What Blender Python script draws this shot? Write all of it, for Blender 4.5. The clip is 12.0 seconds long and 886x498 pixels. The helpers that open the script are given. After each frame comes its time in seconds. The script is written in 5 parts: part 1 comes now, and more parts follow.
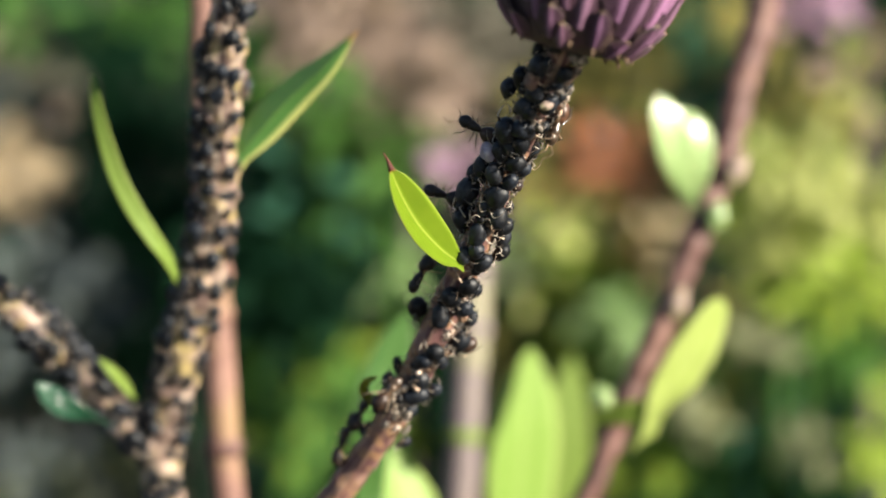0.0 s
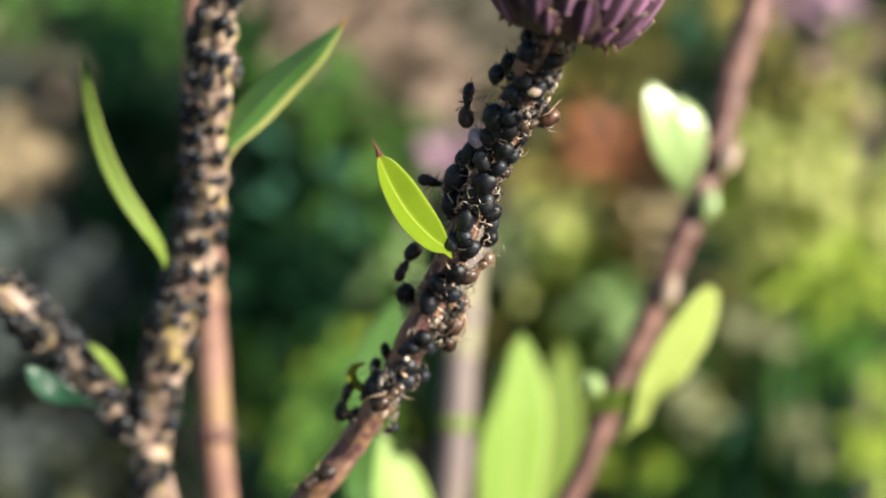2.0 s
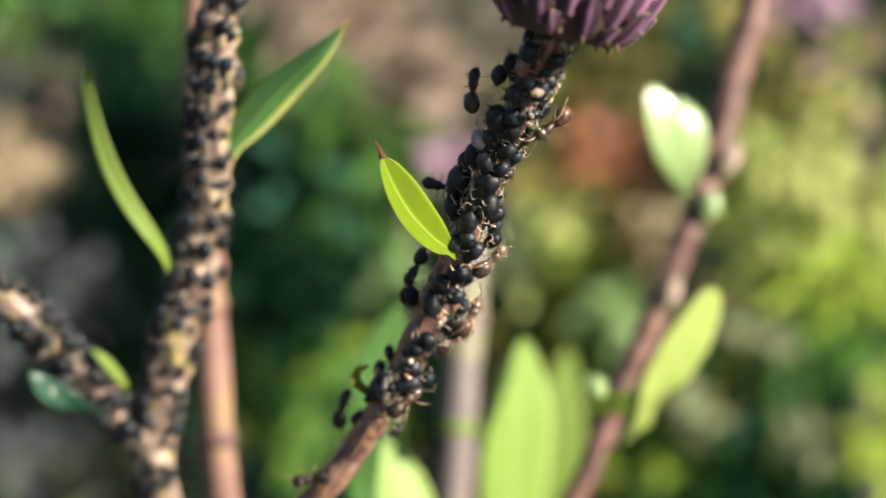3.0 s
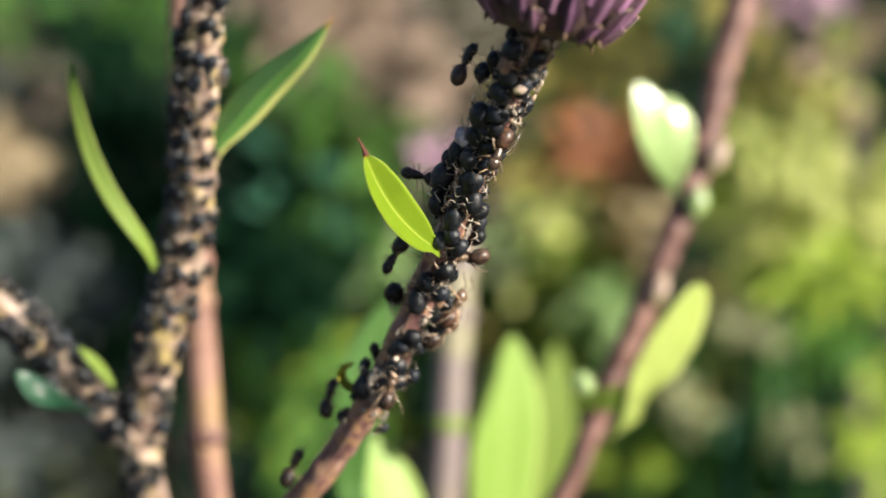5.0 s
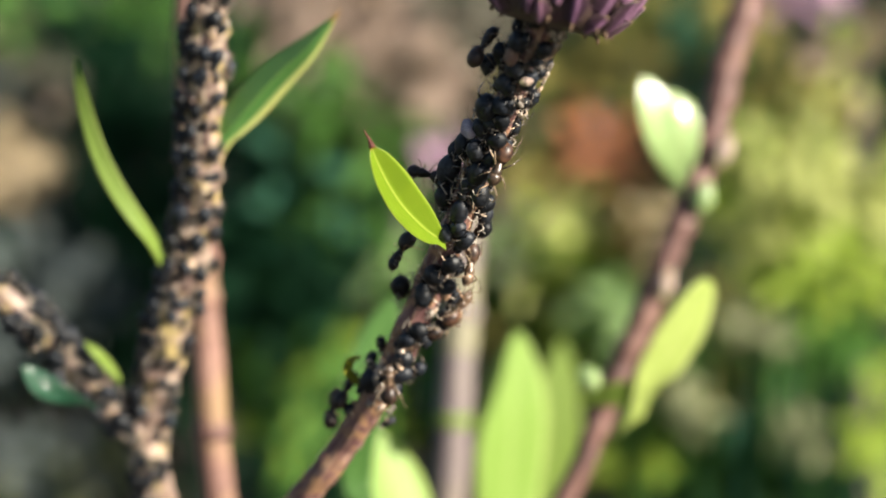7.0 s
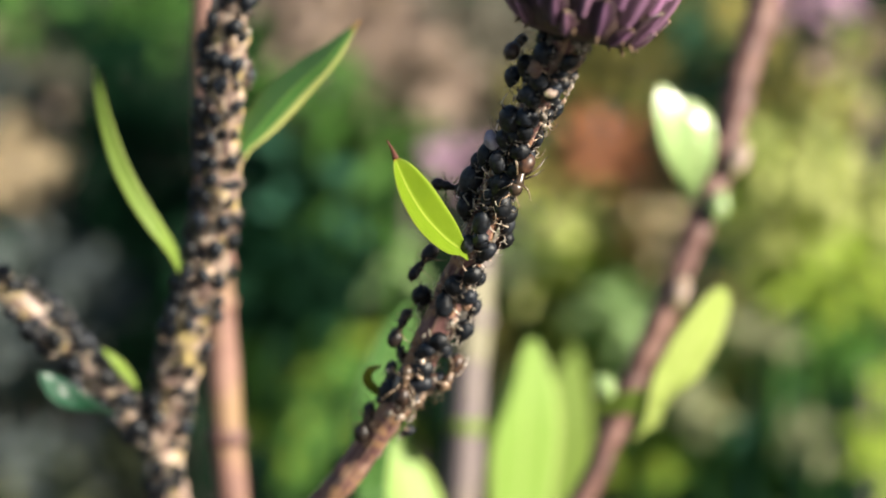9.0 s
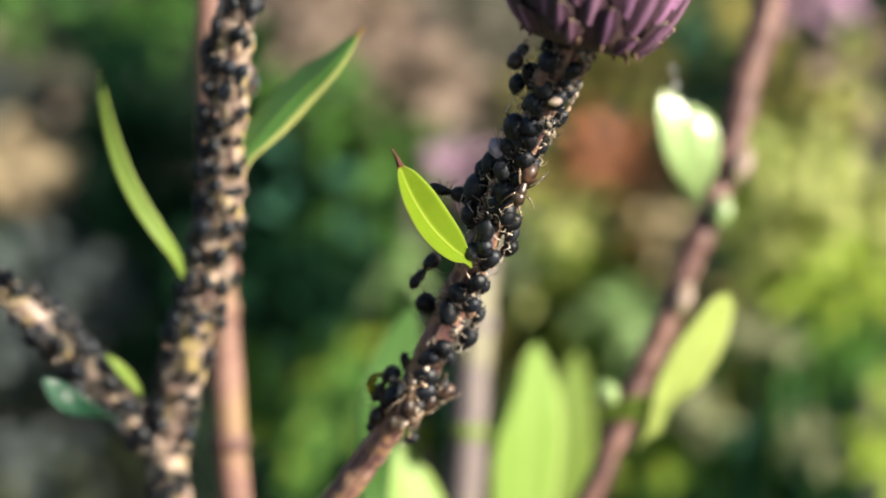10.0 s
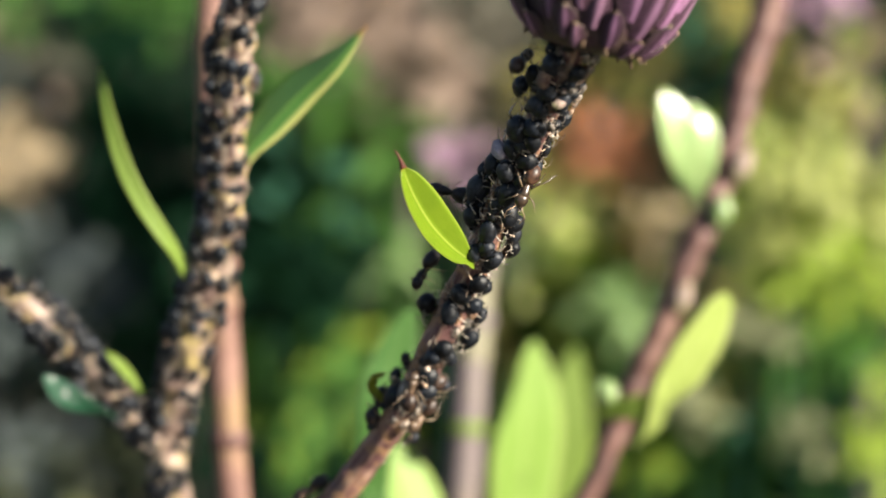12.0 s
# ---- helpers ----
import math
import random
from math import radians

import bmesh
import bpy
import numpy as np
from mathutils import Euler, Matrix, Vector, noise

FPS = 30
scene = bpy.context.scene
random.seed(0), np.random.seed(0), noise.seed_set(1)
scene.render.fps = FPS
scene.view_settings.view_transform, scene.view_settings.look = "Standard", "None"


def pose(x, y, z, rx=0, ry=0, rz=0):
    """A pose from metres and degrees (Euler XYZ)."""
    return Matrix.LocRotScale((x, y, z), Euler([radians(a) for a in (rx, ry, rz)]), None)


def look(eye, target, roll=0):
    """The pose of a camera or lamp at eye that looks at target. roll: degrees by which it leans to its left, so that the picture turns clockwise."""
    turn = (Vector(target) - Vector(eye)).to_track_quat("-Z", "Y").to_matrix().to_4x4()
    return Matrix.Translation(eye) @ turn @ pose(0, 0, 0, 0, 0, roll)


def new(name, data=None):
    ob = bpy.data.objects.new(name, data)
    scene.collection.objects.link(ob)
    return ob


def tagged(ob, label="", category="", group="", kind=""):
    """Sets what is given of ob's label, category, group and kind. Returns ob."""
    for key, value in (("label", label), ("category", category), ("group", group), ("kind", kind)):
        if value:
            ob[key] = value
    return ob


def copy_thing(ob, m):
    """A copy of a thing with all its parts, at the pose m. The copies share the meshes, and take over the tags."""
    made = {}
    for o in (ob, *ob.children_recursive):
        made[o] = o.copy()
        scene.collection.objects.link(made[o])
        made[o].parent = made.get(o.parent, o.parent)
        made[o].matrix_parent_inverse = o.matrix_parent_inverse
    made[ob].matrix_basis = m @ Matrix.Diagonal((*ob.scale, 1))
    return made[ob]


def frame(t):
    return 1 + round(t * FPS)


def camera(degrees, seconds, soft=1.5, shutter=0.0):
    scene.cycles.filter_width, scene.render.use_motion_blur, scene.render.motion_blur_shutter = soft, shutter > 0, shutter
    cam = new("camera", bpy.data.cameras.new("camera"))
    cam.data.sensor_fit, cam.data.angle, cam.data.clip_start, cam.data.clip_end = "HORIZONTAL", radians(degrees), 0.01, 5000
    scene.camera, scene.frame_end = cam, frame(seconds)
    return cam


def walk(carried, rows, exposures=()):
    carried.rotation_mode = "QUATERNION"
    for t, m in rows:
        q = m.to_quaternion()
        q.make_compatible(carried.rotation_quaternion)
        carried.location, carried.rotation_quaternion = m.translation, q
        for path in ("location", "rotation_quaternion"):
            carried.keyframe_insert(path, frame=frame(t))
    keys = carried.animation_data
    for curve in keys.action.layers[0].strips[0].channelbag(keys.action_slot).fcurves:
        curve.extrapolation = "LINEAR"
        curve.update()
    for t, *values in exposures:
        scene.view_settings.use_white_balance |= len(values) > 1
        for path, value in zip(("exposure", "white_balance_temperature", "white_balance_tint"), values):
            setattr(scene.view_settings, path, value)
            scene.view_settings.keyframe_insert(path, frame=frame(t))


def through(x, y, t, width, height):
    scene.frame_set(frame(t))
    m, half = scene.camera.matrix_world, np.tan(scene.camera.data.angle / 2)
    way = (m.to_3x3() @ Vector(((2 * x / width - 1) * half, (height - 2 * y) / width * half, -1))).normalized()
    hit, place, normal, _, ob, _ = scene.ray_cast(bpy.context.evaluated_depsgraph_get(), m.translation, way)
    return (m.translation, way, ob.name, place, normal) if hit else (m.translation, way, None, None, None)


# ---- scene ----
cam = camera(20, 12.0, soft=1.9)
cam.data.dof.use_dof = True
cam.data.dof.focus_distance = 0.2150
cam.data.dof.aperture_fstop = 17.5
walk(cam, [
    (0, pose(-0.00041, 0.00011, 0.42034, 72.130, 0.031, 0.010)),
    (0.5, pose(0.00041, 0.00002, 0.42007, 72.110, 0.142, 0.013)),
    (1, pose(0.00094, 0.00005, 0.42016, 71.999, 0.018, 0.071)),
    (1.5, pose(0.00128, 0.00014, 0.42042, 71.862, -0.281, 0.194)),
    (2, pose(0.00084, 0.00003, 0.42009, 71.884, -0.282, 0.165)),
    (2.5, pose(0.00024, -0.00020, 0.41939, 72.027, -0.102, 0.035)),
    (3, pose(0.00033, -0.00016, 0.41951, 72.081, 0.110, -0.017)),
    (5, pose(0.00143, -0.00010, 0.41968, 71.974, 0.293, -0.151)),
    (5.5, pose(0.00160, -0.00022, 0.41932, 71.971, 0.346, -0.145)),
    (6, pose(0.00174, -0.00042, 0.41871, 72.057, 0.425, -0.119)),
    (6.5, pose(0.00164, -0.00051, 0.41843, 72.093, 0.488, -0.101)),
    (7, pose(0.00124, -0.00043, 0.41867, 72.080, 0.431, -0.093)),
    (9, pose(-0.00098, -0.00006, 0.41981, 72.011, 0.103, -0.077)),
    (9.5, pose(-0.00124, 0.00005, 0.42016, 71.997, 0.057, -0.086)),
    (10, pose(-0.00124, 0.00013, 0.42041, 72.019, 0.017, -0.021)),
    (10.5, pose(-0.00142, 0.00022, 0.42069, 72.057, 0.005, 0.020)),
    (11, pose(-0.00205, 0.00035, 0.42107, 72.033, -0.086, 0.021)),
    (11.5, pose(-0.00223, 0.00046, 0.42143, 71.911, -0.242, 0.005)),
    (12, pose(-0.00209, 0.00054, 0.42166, 71.699, -0.351, -0.083)),
])

# ---- light: low warm sun from the side, clear sky ----
SUN_EL, SUN_AZ = radians(27), radians(120)
world = bpy.data.worlds.new("sky")
scene.world = world
world.use_nodes = True
sky = world.node_tree.nodes.new("ShaderNodeTexSky")
sky.sky_type, sky.sun_disc = "NISHITA", False
sky.sun_elevation, sky.sun_rotation = SUN_EL, SUN_AZ
background = world.node_tree.nodes["Background"]
background.inputs["Strength"].default_value = 0.05
world.node_tree.links.new(sky.outputs[0], background.inputs["Color"])
sun_way = Vector((math.sin(SUN_AZ) * math.cos(SUN_EL), math.cos(SUN_AZ) * math.cos(SUN_EL), math.sin(SUN_EL)))
sun = new("sun", bpy.data.lights.new("sun", "SUN"))
sun.data.energy, sun.data.angle, sun.data.color = 5.0, radians(0.6), (1.0, 0.92, 0.78)
sun.matrix_world = look(sun_way * 3, (0, 0, 0))
scene.view_settings.exposure = 1.25

# ---- frames of reference ----
GARDEN = pose(0, 0, 0.42, -18)          # the stand of stems, seen along its sloping axis


def L(x, y, z):
    """A place in the stand, in millimetres across, away and up, as a world place."""
    return GARDEN @ Vector((x / 1000, y / 1000, z / 1000))


AXIS_X, AXIS_Y, AXIS_Z = (GARDEN.to_3x3() @ Vector(v) for v in ((1, 0, 0), (0, 1, 0), (0, 0, 1)))
MM = 0.001


# ---- materials ----
def nodes_of(name):
    mat = bpy.data.materials.new(name)
    mat.use_nodes = True
    nt = mat.node_tree
    return mat, nt, nt.nodes["Principled BSDF"]


def add(nt, kind, **values):
    node = nt.nodes.new(kind)
    for key, value in values.items():
        node.inputs[key.replace("_", " ")].default_value = value
    return node


def ramp(nt, source, stops):
    node = nt.nodes.new("ShaderNodeValToRGB")
    while len(node.color_ramp.elements) < len(stops):
        node.color_ramp.elements.new(0.5)
    for e, (at, colour) in zip(node.color_ramp.elements, stops):
        e.position, e.color = at, (*colour, 1)
    nt.links.new(source, node.inputs[0])
    return node


def noise_node(nt, scale, detail=4.0, stretch=None, rough=0.55):
    coord = nt.nodes.new("ShaderNodeTexCoord")
    source = coord.outputs["Object"]
    if stretch:
        mapping = nt.nodes.new("ShaderNodeMapping")
        mapping.inputs["Scale"].default_value = stretch
        nt.links.new(source, mapping.inputs[0])
        source = mapping.outputs[0]
    node = add(nt, "ShaderNodeTexNoise", Scale=scale, Detail=detail, Roughness=rough)
    nt.links.new(source, node.inputs["Vector"])
    return node


def bump(nt, bsdf, source, strength, distance):
    node = add(nt, "ShaderNodeBump", Strength=strength, Distance=distance)
    nt.links.new(source, node.inputs["Height"])
    nt.links.new(node.outputs[0], bsdf.inputs["Normal"])


def mixed(nt, a, b, factor, mode="MIX"):
    node = nt.nodes.new("ShaderNodeMix")
    node.data_type, node.blend_type = "RGBA", mode
    for value, socket in ((factor, node.inputs[0]), (a, node.inputs[6]), (b, node.inputs[7])):
        if isinstance(value, (float, int)):
            socket.default_value = value
        elif isinstance(value, tuple):
            socket.default_value = (*value, 1)
        else:
            nt.links.new(value, socket)
    return node.outputs[2]


def bark_material(name, dark, mid, light, patch, scale=420.0, rough=0.55):
    """A ridged herb stem: streaks along it (the mesh's U runs round, V along), blotches and fine grain."""
    mat, nt, bsdf = nodes_of(name)
    uv = nt.nodes.new("ShaderNodeUVMap")
    mapping = nt.nodes.new("ShaderNodeMapping")
    mapping.inputs["Scale"].default_value = (9, 60, 1)
    nt.links.new(uv.outputs[0], mapping.inputs[0])
    streak = add(nt, "ShaderNodeTexNoise", Scale=2.2, Detail=5.0, Roughness=0.6)
    nt.links.new(mapping.outputs[0], streak.inputs["Vector"])
    blotch = noise_node(nt, scale, 3.0)
    grain = noise_node(nt, scale * 9, 3.0)
    tone = ramp(nt, streak.outputs["Fac"], [(0.3, dark), (0.5, mid), (0.72, light)])
    spots = ramp(nt, blotch.outputs["Fac"], [(0.5, (0, 0, 0)), (0.62, (1, 1, 1))])
    colour = mixed(nt, tone.outputs[0], patch, spots.outputs[0])
    shade = ramp(nt, grain.outputs["Fac"], [(0.3, (0.72, 0.7, 0.68)), (0.7, (1.1, 1.08, 1.05))])
    nt.links.new(mixed(nt, colour, shade.outputs[0], 1.0, "MULTIPLY"), bsdf.inputs["Base Color"])
    bsdf.inputs["Roughness"].default_value = rough
    bsdf.inputs["Specular IOR Level"].default_value = 0.35
    bsdf.inputs["Subsurface Weight"].default_value = 0.0
    bump(nt, bsdf, mixed(nt, streak.outputs["Fac"], grain.outputs["Fac"], 0.35), 0.6, 0.00025)
    return mat


def leaf_material(name, deep, pale, edge, vein, through=0.45, gloss=0.4, scale=500.0, tip=None, rib_width=0.035, sheen=0.45, rim_from=0.40, lit_edge=False, each=()):
    """A thin leaf: midrib and side veins from the mesh's UV, mottling, light shining through."""
    mat, nt, bsdf = nodes_of(name)
    uv = nt.nodes.new("ShaderNodeUVMap")
    sep = nt.nodes.new("ShaderNodeSeparateXYZ")
    nt.links.new(uv.outputs[0], sep.inputs[0])

    def calc(op, a, b=0.0):
        node = nt.nodes.new("ShaderNodeMath")
        node.operation = op
        for value, socket in ((a, node.inputs[0]), (b, node.inputs[1])):
            if isinstance(value, float):
                socket.default_value = value
            else:
                nt.links.new(value, socket)
        return node.outputs[0]

    across = calc("ABSOLUTE", calc("SUBTRACT", sep.outputs[0], 0.5))
    mottle = noise_node(nt, scale, 4.0)
    random_island = nt.nodes.new("ShaderNodeNewGeometry").outputs["Random Per Island"]
    tone = mixed(nt, deep, pale, calc("ADD", calc("MULTIPLY", mottle.outputs["Fac"], 0.6), calc("MULTIPLY", random_island, 0.4)))
    # a rim on one side only paints the edge that sun shines through
    rim = ramp(nt, sep.outputs[0], [(rim_from + 0.5, (0, 0, 0)), (0.94, (1, 1, 1))]) if lit_edge else ramp(nt, across, [(rim_from, (0, 0, 0)), (0.49, (1, 1, 1))])
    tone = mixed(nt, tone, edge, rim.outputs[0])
    rib = ramp(nt, across, [(rib_width * 0.3, (1, 1, 1)), (rib_width, (0, 0, 0))])
    side = add(nt, "ShaderNodeTexWave", Scale=3.0, Distortion=1.2, Detail=2.0)
    slant = nt.nodes.new("ShaderNodeCombineXYZ")
    nt.links.new(calc("ADD", calc("MULTIPLY", sep.outputs[1], 2.4), calc("MULTIPLY", across, -2.6)), slant.inputs[0])
    nt.links.new(slant.outputs[0], side.inputs["Vector"])
    fine = ramp(nt, side.outputs["Fac"], [(0.86, (0, 0, 0)), (0.98, (0.45, 0.45, 0.45))])
    lines = mixed(nt, rib.outputs[0], fine.outputs[0], 1.0, "LIGHTEN")
    tone = mixed(nt, tone, vein, lines)
    if tip:
        end = ramp(nt, sep.outputs[1], [(0.90, (0, 0, 0)), (0.975, (1, 1, 1))])
        tone = mixed(nt, tone, tip, end.outputs[0])
    if each:
        info = nt.nodes.new("ShaderNodeObjectInfo")
        tone = mixed(nt, tone, ramp(nt, info.outputs["Random"], [(k / (len(each) - 1), c) for k, c in enumerate(each)]).outputs[0], 1.0, "MULTIPLY")
    nt.links.new(tone, bsdf.inputs["Base Color"])
    bsdf.inputs["Roughness"].default_value = gloss
    bsdf.inputs["Specular IOR Level"].default_value = sheen
    bump(nt, bsdf, mixed(nt, mottle.outputs["Fac"], lines, 0.5), 0.35, 0.0002)
    glow = nt.nodes.new("ShaderNodeBsdfTranslucent")
    nt.links.new(mixed(nt, tone, (1.0, 1.0, 0.45), 1.0, "MULTIPLY"), glow.inputs[0])
    both = nt.nodes.new("ShaderNodeMixShader")
    both.inputs[0].default_value = through
    nt.links.new(bsdf.outputs[0], both.inputs[1])
    nt.links.new(glow.outputs[0], both.inputs[2])
    nt.links.new(both.outputs[0], nt.nodes["Material Output"].inputs[0])
    return mat


def insect_material(name, dark, light, rough, scale=1500.0, coat=0.0, vary=True, sheen=0.5):
    mat, nt, bsdf = nodes_of(name)
    grain = noise_node(nt, scale, 3.0)
    tone = ramp(nt, grain.outputs["Fac"], [(0.35, dark), (0.7, light)]).outputs[0]
    if vary:
        info = nt.nodes.new("ShaderNodeObjectInfo")
        each = ramp(nt, info.outputs["Random"], [(0.0, (0.3, 0.3, 0.32)), (0.5, (0.8, 0.8, 0.85)), (0.8, (1.3, 1.35, 1.5)), (1.0, (1.9, 1.6, 1.45))])
        tone = mixed(nt, tone, each.outputs[0], 1.0, "MULTIPLY")
    nt.links.new(tone, bsdf.inputs["Base Color"])
    bsdf.inputs["Roughness"].default_value = rough
    bsdf.inputs["Specular IOR Level"].default_value = sheen
    bsdf.inputs["Coat Weight"].default_value = coat
    bsdf.inputs["Coat Roughness"].default_value = 0.15
    pits = noise_node(nt, scale * 0.45, 2.0)
    bump(nt, bsdf, mixed(nt, grain.outputs["Fac"], pits.outputs["Fac"], 0.6), 0.55, 0.00012)
    return mat


STEM_MAIN = bark_material("stem_bark_main", (0.075, 0.033, 0.038), (0.20, 0.102, 0.098), (0.60, 0.42, 0.28), (0.36, 0.21, 0.12), 600.0)
STEM_LEFT = bark_material("stem_bark_left", (0.05, 0.032, 0.034), (0.30, 0.205, 0.175), (0.90, 0.79, 0.62), (0.46, 0.36, 0.16), 420.0, 0.4)
STEM_PINK = bark_material("stem_bark_pink", (0.13, 0.066, 0.058), (0.26, 0.145, 0.118), (0.37, 0.225, 0.175), (0.32, 0.21, 0.12), 110.0)
TIP = bark_material("red_tip", (0.05, 0.015, 0.012), (0.11, 0.028, 0.018), (0.2, 0.07, 0.04), (0.07, 0.02, 0.015), 900.0)
SHEATH = bark_material("stem_sheath", (0.20, 0.19, 0.13), (0.27, 0.255, 0.175), (0.33, 0.31, 0.215), (0.27, 0.24, 0.16), 150.0)
STEM_RIGHT = bark_material("stem_bark_right", (0.045, 0.022, 0.022), (0.13, 0.070, 0.062), (0.30, 0.165, 0.14), (0.21, 0.12, 0.10), 200.0)
BUD_PINK = bark_material("bud_scale_pink", (0.34, 0.24, 0.20), (0.46, 0.35, 0.30), (0.58, 0.47, 0.40), (0.44, 0.38, 0.22), 400.0)
# lilac tone of skylight on bare stem, given as a base colour
SKYLIT = bark_material("skylit_lilac", (0.30, 0.26, 0.33), (0.46, 0.42, 0.50), (0.62, 0.58, 0.64), (0.40, 0.36, 0.44), 900.0, 0.8)
BUD_BROWN = bark_material("bud_scale_brown", (0.10, 0.06, 0.045), (0.24, 0.155, 0.115), (0.50, 0.38, 0.28), (0.20, 0.12, 0.10), 900.0)
STEM_GREY = bark_material("stem_bark_grey", (0.145, 0.115, 0.128), (0.205, 0.165, 0.175), (0.25, 0.205, 0.205), (0.22, 0.185, 0.16), 150.0)
LEAF_LIME = leaf_material("leaf_lime", (0.16, 0.275, 0.012), (0.28, 0.405, 0.020), (0.34, 0.45, 0.05), (0.40, 0.50, 0.07), 0.45, 0.36, 450.0, (0.36, 0.07, 0.03), rim_from=0.45)
LEAF_CURL = leaf_material("leaf_curl", (0.24, 0.27, 0.02), (0.36, 0.37, 0.03), (0.16, 0.09, 0.03), (0.38, 0.38, 0.06), 0.4, 0.4, 900.0, (0.14, 0.07, 0.03), rim_from=0.30)
# pale rim, with sunlight through the lower edge added to its colour
LEAF_DARK = leaf_material("leaf_dark", (0.060, 0.19, 0.045), (0.11, 0.28, 0.065), (0.80, 0.80, 0.30), (0.20, 0.36, 0.09), 0.36, 0.32, 500.0, sheen=1.0, rim_from=0.27, tip=(0.55, 0.30, 0.10), lit_edge=True)
LEAF_MID = leaf_material("leaf_mid", (0.05, 0.135, 0.025), (0.09, 0.215, 0.05), (0.28, 0.40, 0.18), (0.15, 0.27, 0.08), 0.35, 0.5, 300.0, sheen=0.25, rim_from=0.44)
LEAF_LIGHT = leaf_material("leaf_light", (0.42, 0.54, 0.12), (0.58, 0.67, 0.22), (0.62, 0.68, 0.30), (0.60, 0.68, 0.26), 0.45, 0.38, 300.0, sheen=0.6)
LEAF_OLIVE = leaf_material("leaf_olive", (0.13, 0.21, 0.03), (0.19, 0.28, 0.045), (0.26, 0.33, 0.08), (0.25, 0.33, 0.08), 0.4, 0.6, 300.0, sheen=0.2)
LEAF_GREEN = leaf_material("leaf_green", (0.24, 0.40, 0.07), (0.35, 0.51, 0.115), (0.44, 0.54, 0.18), (0.42, 0.56, 0.16), 0.45, 0.42, 300.0)
LEAF_FRESH = leaf_material("leaf_fresh", (0.20, 0.32, 0.05), (0.29, 0.41, 0.08), (0.37, 0.45, 0.12), (0.35, 0.45, 0.12), 0.45, 0.48, 300.0, sheen=0.3)
LEAF_BLUE = leaf_material("leaf_blue", (0.008, 0.048, 0.024), (0.02, 0.08, 0.04), (0.06, 0.12, 0.08), (0.04, 0.09, 0.06), 0.08, 0.22, 300.0, sheen=0.35)
LEAF_PALE = leaf_material("leaf_pale", (0.18, 0.33, 0.10), (0.44, 0.56, 0.24), (0.46, 0.54, 0.25), (0.42, 0.54, 0.22), 0.25, 0.23, 160.0, sheen=1.0)
APHID_BODY = insect_material("aphid_body", (0.0035, 0.0043, 0.006), (0.017, 0.022, 0.029), 0.5, 2600.0, sheen=0.36)
APHID_HEAD = insect_material("aphid_head", (0.004, 0.004, 0.0045), (0.012, 0.011, 0.011), 0.5, sheen=0.3)
APHID_LEG = insect_material("aphid_leg", (0.03, 0.02, 0.012), (0.62, 0.53, 0.40), 0.3, 700.0)
NYMPH_BODY = insect_material("nymph_body", (0.012, 0.008, 0.007), (0.05, 0.032, 0.024), 0.42, 2000.0)
HUSK = insect_material("shed_skin", (0.32, 0.26, 0.19), (0.60, 0.52, 0.42), 0.4)
ANT_DARK = insect_material("ant_dark", (0.006, 0.005, 0.0045), (0.040, 0.025, 0.018), 0.46, sheen=0.4)
ANT_RED = insect_material("ant_red", (0.010, 0.006, 0.005), (0.085, 0.046, 0.027), 0.42, 1100.0, sheen=0.45)
# brown of head and thorax lightened to tan, sunlight put into the colour
ANT_SUNLIT = insect_material("ant_sunlit", (0.05, 0.028, 0.016), (0.38, 0.25, 0.15), 0.3, 900.0, sheen=0.7)
ANT_LEG = insect_material("ant_leg", (0.06, 0.032, 0.014), (0.38, 0.25, 0.13), 0.3, 1200.0)
ANT_LIMB = insect_material("ant_limb", (0.09, 0.055, 0.03), (0.40, 0.29, 0.18), 0.22, 1200.0, sheen=0.8)
GNAT_WING = leaf_material("gnat_wing", (0.32, 0.32, 0.34), (0.42, 0.42, 0.45), (0.35, 0.35, 0.35), (0.25, 0.24, 0.22), 0.5, 0.3, 900.0, sheen=0.6)
# the wide lilac rib is a highlight painted along each bract's ridge
BRACT = leaf_material("bract", (0.020, 0.011, 0.018), (0.085, 0.040, 0.060), (0.055, 0.042, 0.030), (0.35, 0.19, 0.30), 0.10, 0.42, 1400.0, (0.26, 0.20, 0.12), 0.17, rim_from=0.28, each=((0.55, 0.5, 0.6), (0.9, 0.9, 0.85), (1.0, 0.85, 1.05), (1.2, 1.15, 1.1)))
WITHERED = bark_material("withered_bract", (0.03, 0.018, 0.012), (0.10, 0.062, 0.035), (0.24, 0.17, 0.10), (0.14, 0.085, 0.05), 900.0)
SEPAL = bark_material("flower_base", (0.03, 0.016, 0.02), (0.07, 0.045, 0.04), (0.12, 0.09, 0.06), (0.08, 0.04, 0.05), 500.0)


# ---- mesh helpers ----
def part(name, bm, material, parent, label="", smooth=True, at=None):
    """Links a bmesh as one mesh object under a thing or under a part."""
    mesh = bpy.data.meshes.new(name)
    bm.normal_update()
    bm.to_mesh(mesh)
    bm.free()
    mesh.materials.append(material)
    if smooth:
        mesh.polygons.foreach_set("use_smooth", [True] * len(mesh.polygons))
    ob = new(name, mesh)
    ob.parent = parent
    if at is not None:
        ob.matrix_basis = at
    if label:
        tagged(ob, label)
    return ob


def thing(name, place, label, category, group="", kind=""):
    ob = new(name)
    ob.empty_display_size = 0.002
    ob.matrix_basis = Matrix.Translation(place)
    return tagged(ob, label, category, group, kind)


